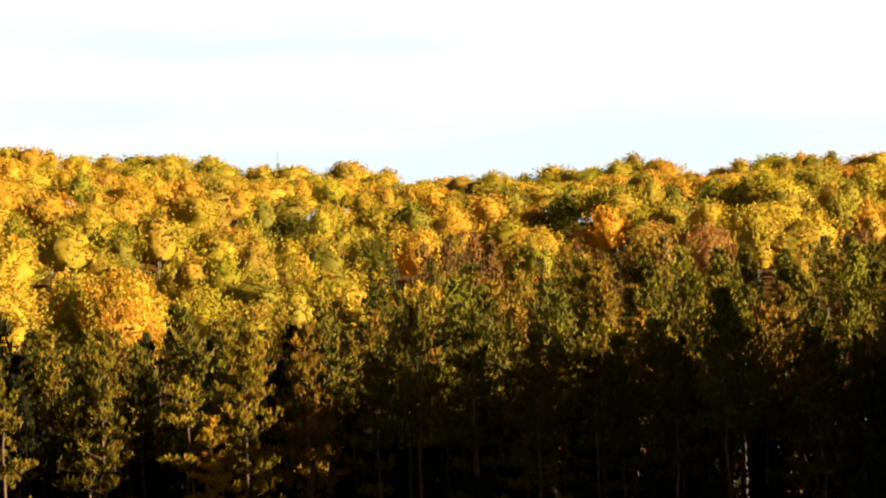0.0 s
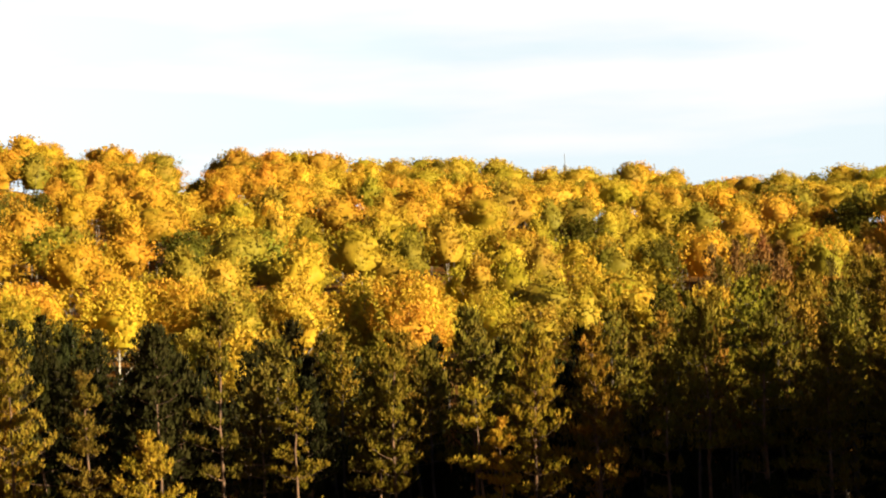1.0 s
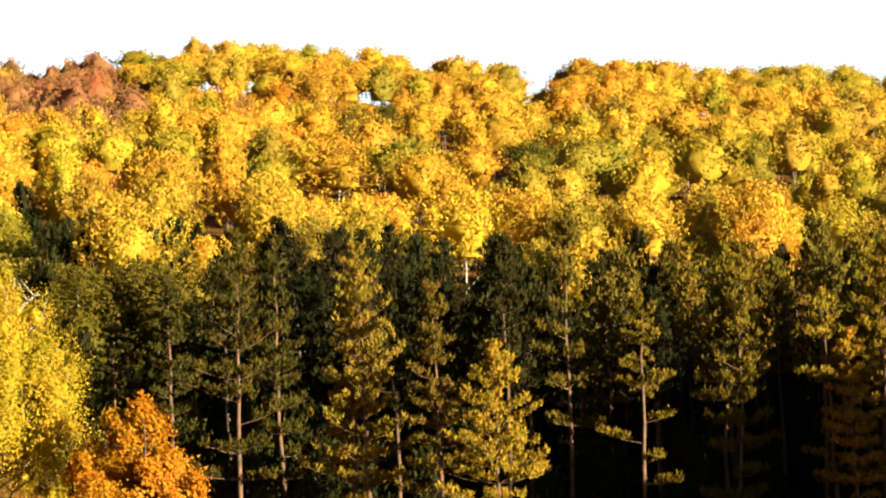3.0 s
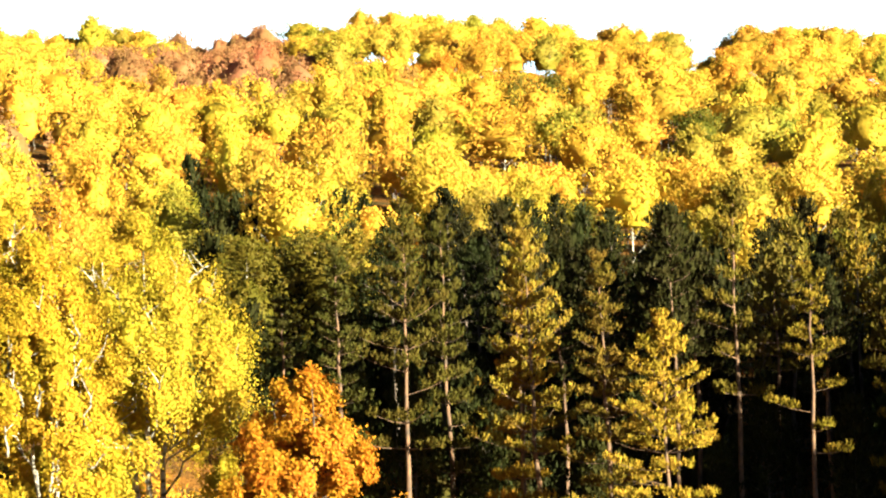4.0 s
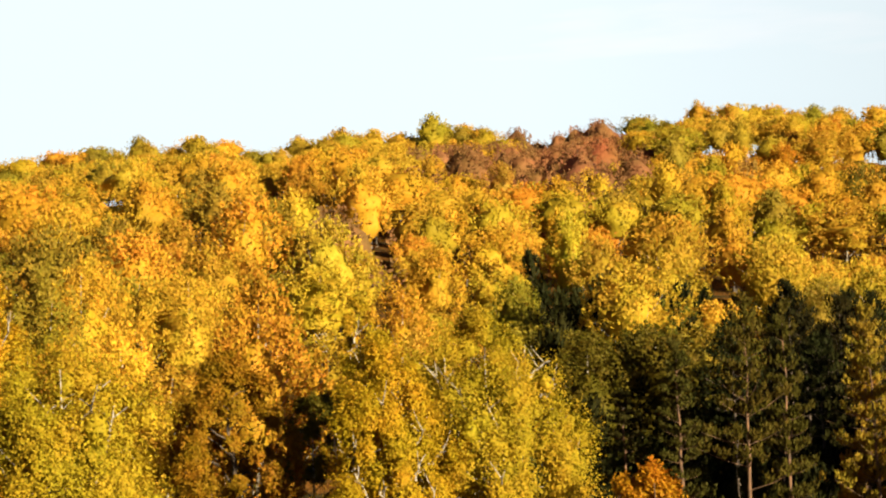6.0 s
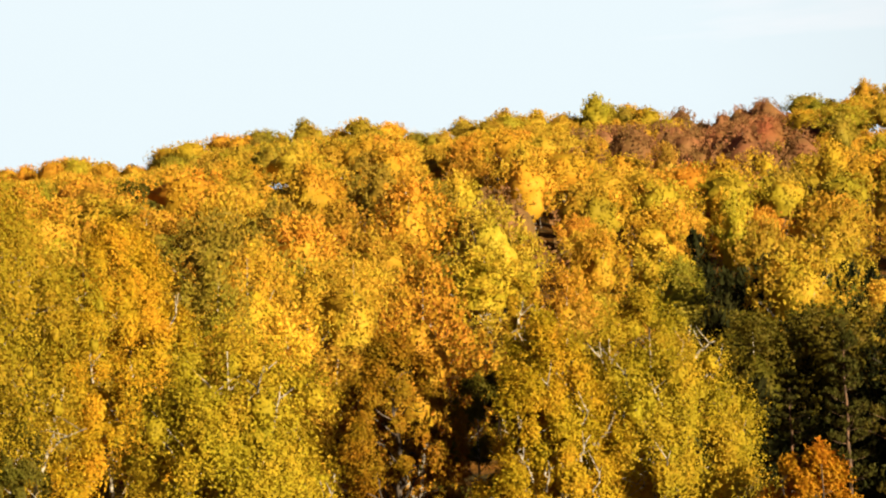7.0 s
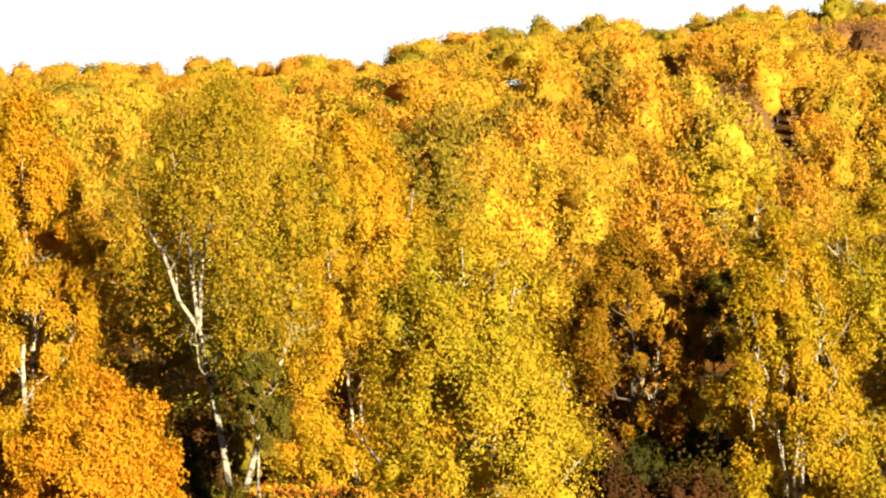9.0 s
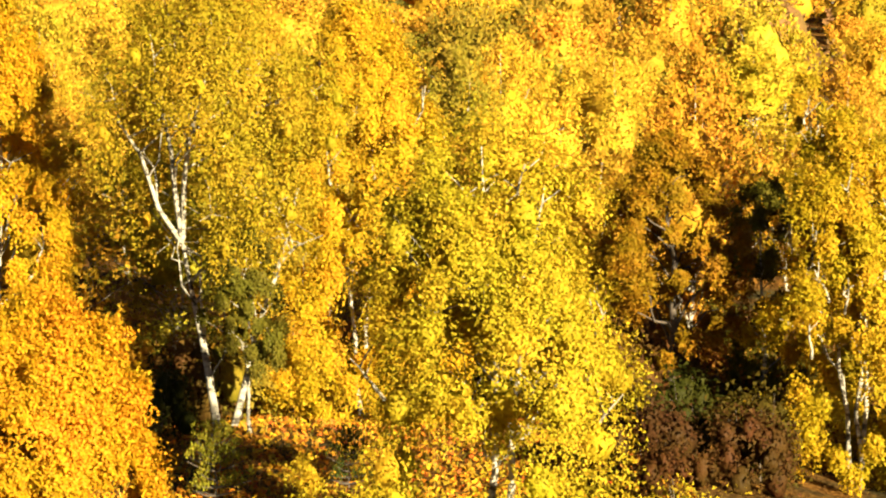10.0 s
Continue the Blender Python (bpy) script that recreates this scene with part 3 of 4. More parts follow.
FORKED = (
    (((0, 0, -0.3), (-0.3, 0, 2.0), (-0.66, 0, 3.9), (-0.95, 0, 5.6)), 0.14),
    (((-0.95, 0, 5.5), (-1.6, 0.1, 6.5), (-2.08, 0.2, 8.1), (-2.65, 0.2, 9.0), (-3.0, 0.3, 10.6)), 0.085),
    (((-0.92, 0, 5.5), (-1.1, -0.1, 7.0), (-1.19, -0.2, 8.2), (-1.5, -0.3, 9.8), (-1.7, -0.3, 11.6)), 0.09),
    (((-0.92, 0, 5.6), (-0.83, -0.2, 7.3), (-0.62, -0.3, 8.6), (-0.1, -0.3, 10.4), (0.1, -0.3, 12.2)), 0.09),
    (((0.35, 0.2, -0.3), (0.8, 0.1, 1.2), (1.1, 0.1, 2.6), (1.6, 0, 3.9), (2.1, 0, 5.4), (2.5, -0.2, 7.0)), 0.12),
    (((1.9, 0, 4.8), (2.4, -0.3, 5.3), (3.2, -0.5, 5.6)), 0.05),
)
single("birch_tree", 39.95, 84, 6.75, 7.4, lambda h, w: broadleaf(16, h, w, 5.0, 162, 578, 0.086, 0.7, 2, 0.17, 0.55, 0.08, 34, small=True, rough=0.42, lump=(0.065, 0.13), paths=FORKED, gap=(-2.5, 0.1, 3.0, 9.6)),
       BIRCH_BARK, (0.36, 0.232, 0.013), "tall thin-leaved birch with white forking stems", "birch", 40)
single("birch_tree", 39.3, 82.5, 1.3, 2.6, lambda h, w: broadleaf(22, h, w, 1.6, 62, 414, 0.083, 0.8, 1, 0.06, 0.5, 0, 12, skirt=0.7, **SOFT),
       BIRCH_BARK, (0.12, 0.095, 0.010), "small dark olive birch under the forked one", "birch")
single("birch_tree", 44.4, 91, 6.4, 5.6, lambda h, w: broadleaf(17, h, w, 0.5, 218, 662, 0.103, 0.75, 2, 0.15, 0.5, 0, 18, low=40, skirt=0.9, shown=8, **SOFT),
       BIRCH_BARK, (0.50, 0.260, 0.010), "tall amber birch beside the clearing", "birch")
single("maple_tree", 43.2, 64, 0.15, 5.2, lambda h, w: broadleaf(18, h, w, -0.3, 162, 828, 0.086, 0.15, 2, 0.12, 0.5, 0, 16, skirt=0.85, **SOFT),
       DARK_BARK, (0.52, 0.240, 0.010), "bushy golden-orange maple in full sun", "maple")
# the oak's brown is darkened to carry its neighbours' shade
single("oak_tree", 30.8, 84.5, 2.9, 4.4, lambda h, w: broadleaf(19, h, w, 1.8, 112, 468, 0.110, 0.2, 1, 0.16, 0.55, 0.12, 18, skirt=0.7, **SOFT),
       DARK_BARK, (0.27, 0.132, 0.007), "brown-gold oak, its neighbours' shade partly put into its colour", "oak")
single("birch_tree", 28.9, 91, 2.3, 3.0, lambda h, w: broadleaf(23, h, w, 0.8, 75, 441, 0.096, 0.8, 1, 0.09, 0.5, 0, 12, low=10, skirt=0.8, **SOFT),
       BIRCH_BARK, (0.14, 0.11, 0.010), "dark olive birch between two golden ones", "birch")

# ---- pine plantation ----
rng = np.random.default_rng(5)
PINES = [tree_meshes("pine", pine(100 + i, 16.0, s, c, 1.3, 9, 14, 0.21, gaps=g + 0.1, cone=k), PINE_BARK, NEEDLE)
         for i, (s, c, g, k) in enumerate(((5.0, 4.5, 0.1, 0.85), (3.8, 2.6, 0.10, 0.75), (6.2, 2.2, 0.06, 0.85), (4.0, 4.0, 0.45, 0.6), (5.2, 4.5, 0.15, 0.85), (3.6, 6.5, 0.12, 0.75)))]
INNER = [tree_meshes("pine", pine(130 + i, 16.0, s, c, 0.8, 6, 8, 0.31, gaps=0.06, cone=1.0), PINE_BARK, NEEDLE)
         for i, (s, c) in enumerate(((4.4, 9.0), (4.0, 9.6), (4.8, 9.2), (4.2, 8.6)))]
YOUNG = [tree_meshes("young_pine", pine(120 + i, 13.0, 7.4, 2.0, 0.95, 13, 15, 0.2, gaps=0.06, cone=0.92), PINE_BARK, NEEDLE) for i in range(2)]


def pine_at(az, dist, top_el, form=None, colour=PINE_A, label="slender forest pine with a bare lower stem"):
    h = EYE + dist * math.tan(radians(top_el)) - place(az, dist)[2]
    meshes, own = (INNER[rng.integers(4)], 16.0) if form is None else (PINES[form], 16.0) if form < 10 else (YOUNG[form - 10], 13.0)
    return plant("pine_tree", meshes, az, dist, vary(rng, colour), label, "pine", "pine plantation", 1.0 * rng.uniform(0.95, 1.1), rng.uniform(0, 360), h / own)


# each pine's share of sun and shade is put into its colour here
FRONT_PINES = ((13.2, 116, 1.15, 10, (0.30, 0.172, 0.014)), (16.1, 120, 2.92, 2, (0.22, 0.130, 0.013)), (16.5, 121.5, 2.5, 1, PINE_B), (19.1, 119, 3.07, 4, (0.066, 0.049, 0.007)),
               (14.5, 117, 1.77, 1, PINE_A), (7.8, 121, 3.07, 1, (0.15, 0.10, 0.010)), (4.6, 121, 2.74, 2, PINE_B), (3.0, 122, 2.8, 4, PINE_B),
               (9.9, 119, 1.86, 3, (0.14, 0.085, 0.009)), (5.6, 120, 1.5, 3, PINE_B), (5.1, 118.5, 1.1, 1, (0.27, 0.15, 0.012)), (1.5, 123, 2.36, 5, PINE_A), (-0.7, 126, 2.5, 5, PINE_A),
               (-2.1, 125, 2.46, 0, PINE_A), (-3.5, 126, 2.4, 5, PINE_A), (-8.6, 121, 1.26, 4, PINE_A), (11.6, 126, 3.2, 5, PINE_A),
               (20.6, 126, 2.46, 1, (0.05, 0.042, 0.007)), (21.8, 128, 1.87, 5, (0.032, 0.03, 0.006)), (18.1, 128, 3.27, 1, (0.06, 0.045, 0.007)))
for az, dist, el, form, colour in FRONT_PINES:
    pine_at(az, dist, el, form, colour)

ADDED_PINES = [pine(145 + i, 16.0, 5.2, 1.0, 1.5, 4, 4, 0.85, gaps=0.03, cone=0.6) for i in range(2)]
STAND = [pine(135 + i, 16.0, w, c, 0.9, 6, 9, 0.27, gaps=0.10, cone=0.85) for i, (w, c) in enumerate(((4.4, 8.6), (4.0, 9.4), (4.8, 9.0), (4.2, 8.2)))]
stand_crowns, stand_stems, shade_crowns, shade_stems = Buf(), Buf(), Buf(), Buf()


def add_far(form, into, wood_into, a, d, scale, wide, colour, turn):
    """Adds one tree of a wood past counting to the wood's meshes."""
    x, y, z = place(a, d)
    c, s = math.cos(turn), math.sin(turn)
    rot = np.array([[c, s, 0], [-s, c, 0], [0, 0, 1]]) * [scale * wide, scale * wide, scale]
    for buf, target, tone in ((form[1], into, colour), (form[0], wood_into, None)):
        v, f = buf.arrays()
        target.add(v @ rot + [x, y, z], f, tone)


taken = [place(a, d)[:2] for a, d, *_ in FRONT_PINES]
for dist in np.arange(124, 200, 4.2):
    for az in np.arange(-14, 24.6, math.degrees(3.9 / dist)):
        a, d = az + rng.normal() * 0.45, dist + rng.normal() * 1.3
        x, y, z = place(a, d)
        h = rng.normal(14.4, 0.9)
        top = math.degrees(math.atan2(z + h - EYE, d))
        if d < np.interp(a, (15, 22), (124, 130)) or a > 24.2 or any((x - p) ** 2 + (y - q) ** 2 < 5 for p, q in taken):
            continue
        if top > np.interp(a, (-3, 2, 6, 13, 15, 18, 20, 23, 24.2), (4.4, 3.6, 3.25, 3.3, 3.6, 3.6, 3.2, 2.4, 1.9)) + rng.normal() * 0.15:
            continue
        taken.append((x, y))
        # past about bearing 10.5 the stand's inner shade is put into the colour
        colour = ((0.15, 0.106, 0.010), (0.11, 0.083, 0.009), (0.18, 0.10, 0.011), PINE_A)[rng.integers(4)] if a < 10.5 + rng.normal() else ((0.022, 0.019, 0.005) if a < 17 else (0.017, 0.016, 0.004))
        if d < 131:
            # near row capped at a dark colour, so only the front pines look lit
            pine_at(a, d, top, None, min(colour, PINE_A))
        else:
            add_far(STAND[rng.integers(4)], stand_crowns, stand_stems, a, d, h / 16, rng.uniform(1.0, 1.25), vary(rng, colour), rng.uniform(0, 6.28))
# unseen wood added on the right before the plantation, to shade the pines' foot
for x in np.arange(30, 100, 4.8):
    for y in np.arange(44, 142, 4.8):
        px, py = x + rng.normal() * 0.9, y + rng.normal() * 0.9
        a, d = math.degrees(math.atan2(-px, py)), math.hypot(px, py)
        side = py + 0.456 * px
        if a < -14.5 and 103 < side < 154:
            h = np.interp(side, (104, 110, 116, 120.5, 127, 135, 142, 150), (14.0, 16.5, 17.5, 20.3, 20.8, 20.0, 18.0, 16.0)) + rng.normal() * 0.7
            add_far(ADDED_PINES[rng.integers(2)], shade_crowns, shade_stems, a, d, h / 16, 1.1, vary(rng, PINE_C), rng.uniform(0, 6.28))
# low crowns added under the stand, near-black to stand for its inner shade
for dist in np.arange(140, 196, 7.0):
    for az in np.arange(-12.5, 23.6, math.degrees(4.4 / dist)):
        add_far(ADDED_PINES[rng.integers(2)], stand_crowns, stand_stems, az + rng.normal() * 0.5, dist + rng.normal() * 1.5, rng.uniform(0.5, 0.62), 0.95, vary(rng, (0.020, 0.020, 0.005)), rng.uniform(0, 6.28))
for name, label, crown_buf, stem_buf in (("pine_stand", "dense stand of plantation pines, partly with shade put into the colour", stand_crowns, stand_stems), ("shade_wood", "unseen wood of tall pines added to shade the plantation", shade_crowns, shade_stems)):
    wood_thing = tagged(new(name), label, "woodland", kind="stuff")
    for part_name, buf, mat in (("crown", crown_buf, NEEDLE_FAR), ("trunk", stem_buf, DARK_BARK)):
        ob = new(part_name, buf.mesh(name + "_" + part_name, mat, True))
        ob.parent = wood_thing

# ---- mixed wood between the clearing and the ridge ----
NEAR_WOOD = [tree_meshes("birch", canopy(200 + i, 14.0, w, b, 6500, 0.17, fu, 0.48, 0.5, 0.7, 0.24, 0.5, 0.12, 9, 0.06, per=36, spray=0.17), BIRCH_BARK, LEAF_WOOD)
             for i, (w, b, fu) in enumerate(((5.4, 3, 0.45), (6.0, 3.5, 0.5), (4.8, 2.5, 0.4), (5.6, 4, 0.55), (5.2, 3, 0.35)))]
WOOD = [tree_meshes("birch", canopy(220 + i, 14.0, w, b, 3600, 0.225, fu, 0.46, 0.5, 0.5, 0.25, 0.6, 0.12, 6, per=28, spray=0.18), BIRCH_BARK, LEAF_WOOD)
        for i, (w, b, fu) in enumerate(((5.8, 6.5, 0.45), (5.2, 7, 0.5), (6.4, 6.5, 0.55), (5.4, 5.5, 0.4), (6.0, 7, 0.55)))]
FAR_LEAF = [canopy(400 + i, 14.0, w, b, 1000, 0.29, fu, do, 0.45, 0.3, kn, 0.74, 0.11, 3, sides=3, lowest=0.22, per=14, spray=0.2)
            for i, (w, b, fu, do, kn) in enumerate(((6.2, 7.5, 0.45, 0.40, 0.22), (5.2, 7, 0.5, 0.55, 0.28), (7.0, 8, 0.5, 0.36, 0.24), (5.6, 6.5, 0.4, 0.6, 0.3), (4.6, 7, 0.5, 0.5, 0.24),
                                                    (6.6, 8, 0.6, 0.42, 0.28), (5.8, 6, 0.6, 0.48, 0.3), (5.0, 7.5, 0.35, 0.55, 0.26)))]
FAR_BARE = [canopy(420 + i, 13.0, 6.4, 3.0, 1200, 0.26, 0.5, 0.5, 0.6, 0.0, 0.24, 0.75, 0.11, 10, sides=3) for i in range(3)]
FAR_CONE = [pine(440 + i, 14.0, 3.6, 3.0, 0.9, 3, 6, 0.42, 0.12, 0.08) for i in range(4)]
NAMED = ((GOLD, "golden-leaved birch of the mixed wood"), (LEMON, "lemon-yellow birch of the mixed wood"), (LIME, "yellow-green birch of the mixed wood"),
         (OLIVE, "olive-green birch not yet turned"), (AMBER, "amber birch of the mixed wood"), (GREEN, "dark green broadleaf still in summer leaf"))
PALE, SALMON = (0.40, 0.21, 0.030), (0.36, 0.165, 0.035)
# trees that stand out: bearing, elevation of the top and of the lowest part seen, width in degrees
MARKED_LOW = (
    (13.77, 4.55, 2.2, 1.75, LEMON, "bright yellow birch hanging over the pines"), (16.63, 5.68, 4.4, 1.9, GOLD, "bright golden birch above the pines"),
    (9.77, 4.42, 3.1, 1.6, LEMON, "broad golden birch above the pines"), (8.2, 4.5, 3.4, 1.4, LIME, "yellow-green birch above the pines"), (6.64, 4.3, 3.86, 0.6, AMBER, "small amber birch above the pines"),
    (0.27, 3.92, 2.6, 1.5, LEMON, "bright golden birch among the pines"), (-5.25, 2.83, 1.8, 0.8, (0.30, 0.11, 0.03), "rust-brown young larch among the pines"),
    (-4.92, 5.06, 4.2, 1.3, PALE, "pale orange birch at the conifers' edge"), (-6.23, 4.96, 4.1, 0.9, SALMON, "salmon-coloured birch at the conifers' edge"),
    (-3.3, 4.98, 4.5, 0.65, PALE, "small orange birch on the hillside"), (21.52, 4.62, 3.3, 2.0, AMBER, "bright amber birch at the pines' end"),
    (26.38, 4.28, 3.6, 0.8, AMBER, "small golden birch in a dark gap"), (24.25, 4.33, 3.2, 1.3, OLIVE, "round olive tree behind the broad birch"),
    (31.7, 4.8, 2.6, 1.9, LEMON, "lemon-yellow birch of the mixed wood"), (29.84, 4.72, 2.8, 1.6, OLIVE, "olive-green birch not yet turned"),
    (24.85, 5.55, 4.5, 1.6, GOLD, "golden-leaved birch of the mixed wood"), (26.02, 5.2, 4.3, 1.3, GOLD, "golden-leaved birch of the mixed wood"),
)
MARKED_HIGH = (
    (24.37, 7.0, 6.4, 0.85, PALE, "round orange crown below the bare wood"), (26.0, 7.2, 6.65, 0.7, GOLD, "small round golden crown"), (29.82, 6.35, 5.8, 0.75, GOLD, "small round golden crown"),
    (15.6, 6.55, 6.0, 0.9, GREEN, "dark green broadleaf still in summer leaf"), (16.4, 6.5, 5.9, 0.9, GREEN, "dark green broadleaf still in summer leaf"),
    (17.08, 7.33, 6.6, 1.15, AMBER, "bright orange crown on the hillside"), (17.96, 7.12, 6.6, 0.75, ORANGE, "red-orange crown on the hillside"), (18.77, 6.84, 6.35, 0.65, SALMON, "salmon-coloured crown on the hillside"),
    (20.29, 7.6, 6.9, 1.4, LIME, "lime-green crown at the bare wood's edge"), (28.81, 6.95, 6.1, 1.0, AMBER, "amber birch on the hillside"), (34.73, 4.78, 3.2, 2.2, OLIVE, "olive birch behind the full birch"),
    (34.35, 6.75, 5.9, 2.1, LIME, "broad lime-green crown on the hillside"), (32.64, 5.6, 4.9, 0.8, AMBER, "amber birch of the mixed wood"), (37.26, 6.25, 5.2, 2.4, GOLD, "golden-leaved birch of the mixed wood"),
    (36.3, 6.6, 6.1, 1.4, GREEN, "dark green broadleaf still in summer leaf"), (41.0, 6.6, 6.2, 0.9, ORANGE, "red-orange bush on the hillside"),
    (3.2, 5.6, 5.0, 1.0, GREEN, "dark green broadleaf still in summer leaf"), (-3.0, 5.55, 5.0, 1.2, GREEN, "dark green broadleaf still in summer leaf"), (1.4, 5.0, 4.5, 1.1, GREEN, "dark green broadleaf still in summer leaf"),
    (12.2, 5.6, 5.0, 1.3, GREEN, "dark green broadleaf still in summer leaf"),
)
marks = []
for az, el, low, wide, colour, label in MARKED_LOW + MARKED_HIGH:
    h = 13.0 if el < 5 else 11.0
    d = where(az, el, h)
    if h > 3.2 * d * radians(wide):
        d = where(az, el, max(3.2 * d * radians(wide), 7.0))
    d = min(d, 378.0)
    h = EYE + d * math.tan(radians(el)) - place(az, d)[2]
    across = d * radians(wide)
    form = (NEAR_WOOD if d < 150 else WOOD)[rng.integers(4)]
    scale = across / 5.3
    plant("birch_tree", form, az, d, vary(rng, colour, 0.05), label, "birch", "mixed wood", scale, rng.uniform(0, 360), h / 14 / scale)
    marks.append((az, d, low, wide))

heroes = [place(a, d)[:2] for a, d in ((25.0, 84), (27.3, 81), (27.8, 101), (21.5, 79), (33.7, 65), (37.0, 88), (40.3, 85), (44.4, 91), (43.2, 64), (30.8, 84.5), (28.9, 91))]
crowns, stems, cones, cone_stems = Buf(), Buf(), Buf(), Buf()


def brown_here(a, el):
    """The bare russet wood below the ridge, and a dark gap beside it."""
    return (20.7 < a < 26.4 and el > np.interp(a, (20.7, 22.2, 24.4, 26.4), (7.1, 6.8, 6.72, 7.1)) and not (a < 21.4 and el > 7.5) and not (a > 24.3 and el > 7.55)) or (27.9 < a < 28.5 and 6.0 < el < 7.0)


for dist in np.concatenate([np.arange(97, 150, 7.8), np.arange(155, 380, 9.6), np.arange(382, 436, 6.5)]):
    for az in np.arange(-13, 48, math.degrees((6.6 if dist < 380 else 5.2) / dist)):
        a, d = az + rng.normal() * math.degrees(1.5 / dist), dist + rng.normal() * 1.8
        x, y, z = place(a, d)
        h = rng.uniform(8.6, 13.4)
        top = math.degrees(math.atan2(z + h - EYE, d))
        floor_el = np.interp(a, (-3, 2, 6, 13, 15, 18, 20, 23, 24.4, 25.2), (4.3, 3.5, 3.3, 3.3, 3.5, 3.5, 3.1, 2.7, 2.6, 0.0))
        last = d > 418
        if last:
            top = float(ridge_el(a)) - 0.04 + rng.normal() * 0.09
        else:
            top = min(top, float(ridge_el(a)) - 0.3)
            if d > 392:
                top = max(top, float(ridge_el(a)) - 0.5 + rng.normal() * 0.08)
        for m, at, low, wide in marks:
            if abs(a - m) < wide / 2 + 0.35 and at - 40 < d < at + 1.5:
                top = min(top, low + rng.uniform(0, 0.12))
        h = EYE + d * math.tan(radians(top)) - z
        if h < 2.2 or (a < 25.2 and (top < floor_el or d < 132)) or any((x - p) ** 2 + (y - q) ** 2 < 16 for p, q in heroes) or any(abs(a - m) < 0.4 and abs(d - at) < 3 for m, at, _, _ in marks):
            continue
        if 31.5 < a < 43 and d < 96:
            continue
        brown = brown_here(a, top + rng.normal() * 0.08)
        patch = noise.noise(Vector((x * 0.03, y * 0.022, 3.1)))
        turn = rng.uniform(0, 6.28)
        if a < 1 and top < 4.9 + 0.3 * patch and rng.uniform() < np.interp(a, (-3, 1), (0.95, 0.3)):
            colour = vary(rng, PINE_A if top < 4.4 else ((0.20, 0.10, 0.025) if rng.uniform() < 0.55 else PINE_B))
            add_far(FAR_CONE[rng.integers(4)], cones, cone_stems, a, d, h / 14, rng.uniform(0.9, 1.15) * 12 / h, colour, turn)
            continue
        if brown:
            h = max(h - d * 0.0018, 5.0)
            add_far(FAR_BARE[rng.integers(3)], crowns, stems, a, d, h / 13, 1.25, vary(rng, RUST, 0.08), turn)
            continue
        green = np.clip(np.interp(a, (6, 10, 20, 26), (0.34, 0.20, 0.20, 0.15)) + 0.9 * patch, 0.03, 0.7)
        if rng.uniform() < green:
            kind = (3, 3, 2, 2, 3, 2)[rng.integers(6)]
        else:
            tint = np.clip(0.5 + 0.9 * noise.noise(Vector((x * 0.022, y * 0.012, 8.4))) + rng.normal() * 0.25, 0, 0.999)
            kind = (2, 2, 1, 1, 0, 1, 0, 0, 0, 4)[int(tint * 10)]
        if 14.3 < a < 25.2 and top < 4.2 and rng.uniform() < 0.85:
            kind = (3, 5)[rng.integers(2)]
        colour, label = NAMED[kind]
        colour = vary(rng, colour, 0.10)
        colour = (colour[0], colour[1] * np.interp(a, (14, 22, 30), (1.0, 0.97, 0.985)), colour[2])
        wide = float(np.clip(rng.uniform(0.75, 1.35) * 12.5 / h, 0.65, 1.45))
        if d < 206:
            forms = NEAR_WOOD if d < 140 else WOOD
            plant("birch_tree", forms[rng.integers(len(forms))], a, d, colour, label, "birch", "mixed wood", wide * h / 14, math.degrees(turn), 1 / wide)
        else:
            add_far(FAR_LEAF[rng.integers(8)], crowns, stems, a, d, h / 14, wide, colour, turn)

# low growth along the crest, under the crowns of the skyline
for az in np.arange(-13, 48, 0.5):
    if not brown_here(az, float(ridge_el(az)) - 0.5):
        add_far(FAR_LEAF[rng.integers(8)], crowns, stems, az + rng.normal() * 0.1, 426 + rng.normal() * 2, rng.uniform(4.5, 6.5) / 14, 1.7, vary(rng, (GOLD, OLIVE, LIME)[rng.integers(3)]), rng.uniform(0, 6.28))

for name, label, category, pieces in (
        ("hillside_wood", "distant hillside of gold, olive and amber broadleaved trees", "woodland", (("crown", crowns, LEAF_FAR), ("trunk", stems, WOOD_FAR))),
        ("conifer_belt", "distant belt of dark green and rusty conifers", "woodland", (("crown", cones, LEAF_FAR), ("trunk", cone_stems, DARK_BARK)))):
    wood_thing = tagged(new(name), label, category, kind="stuff")
    for part_name, buf, mat in pieces:
        ob = new(part_name, buf.mesh(name + "_" + part_name, mat, True))
        ob.parent = wood_thing

# ---- undergrowth along the wood's foot ----
SHRUBS = [tree_meshes("shrub", broadleaf(350 + i, 3.0, 3.2, 0.1, 14, 110, 0.17, 0.2, 2, 0.04, 0.45, 0, 3, 3, False, True, skirt=0.9, lump=(0.14, 0.24), core=0.5), DARK_BARK, LEAF) for i in range(4)]
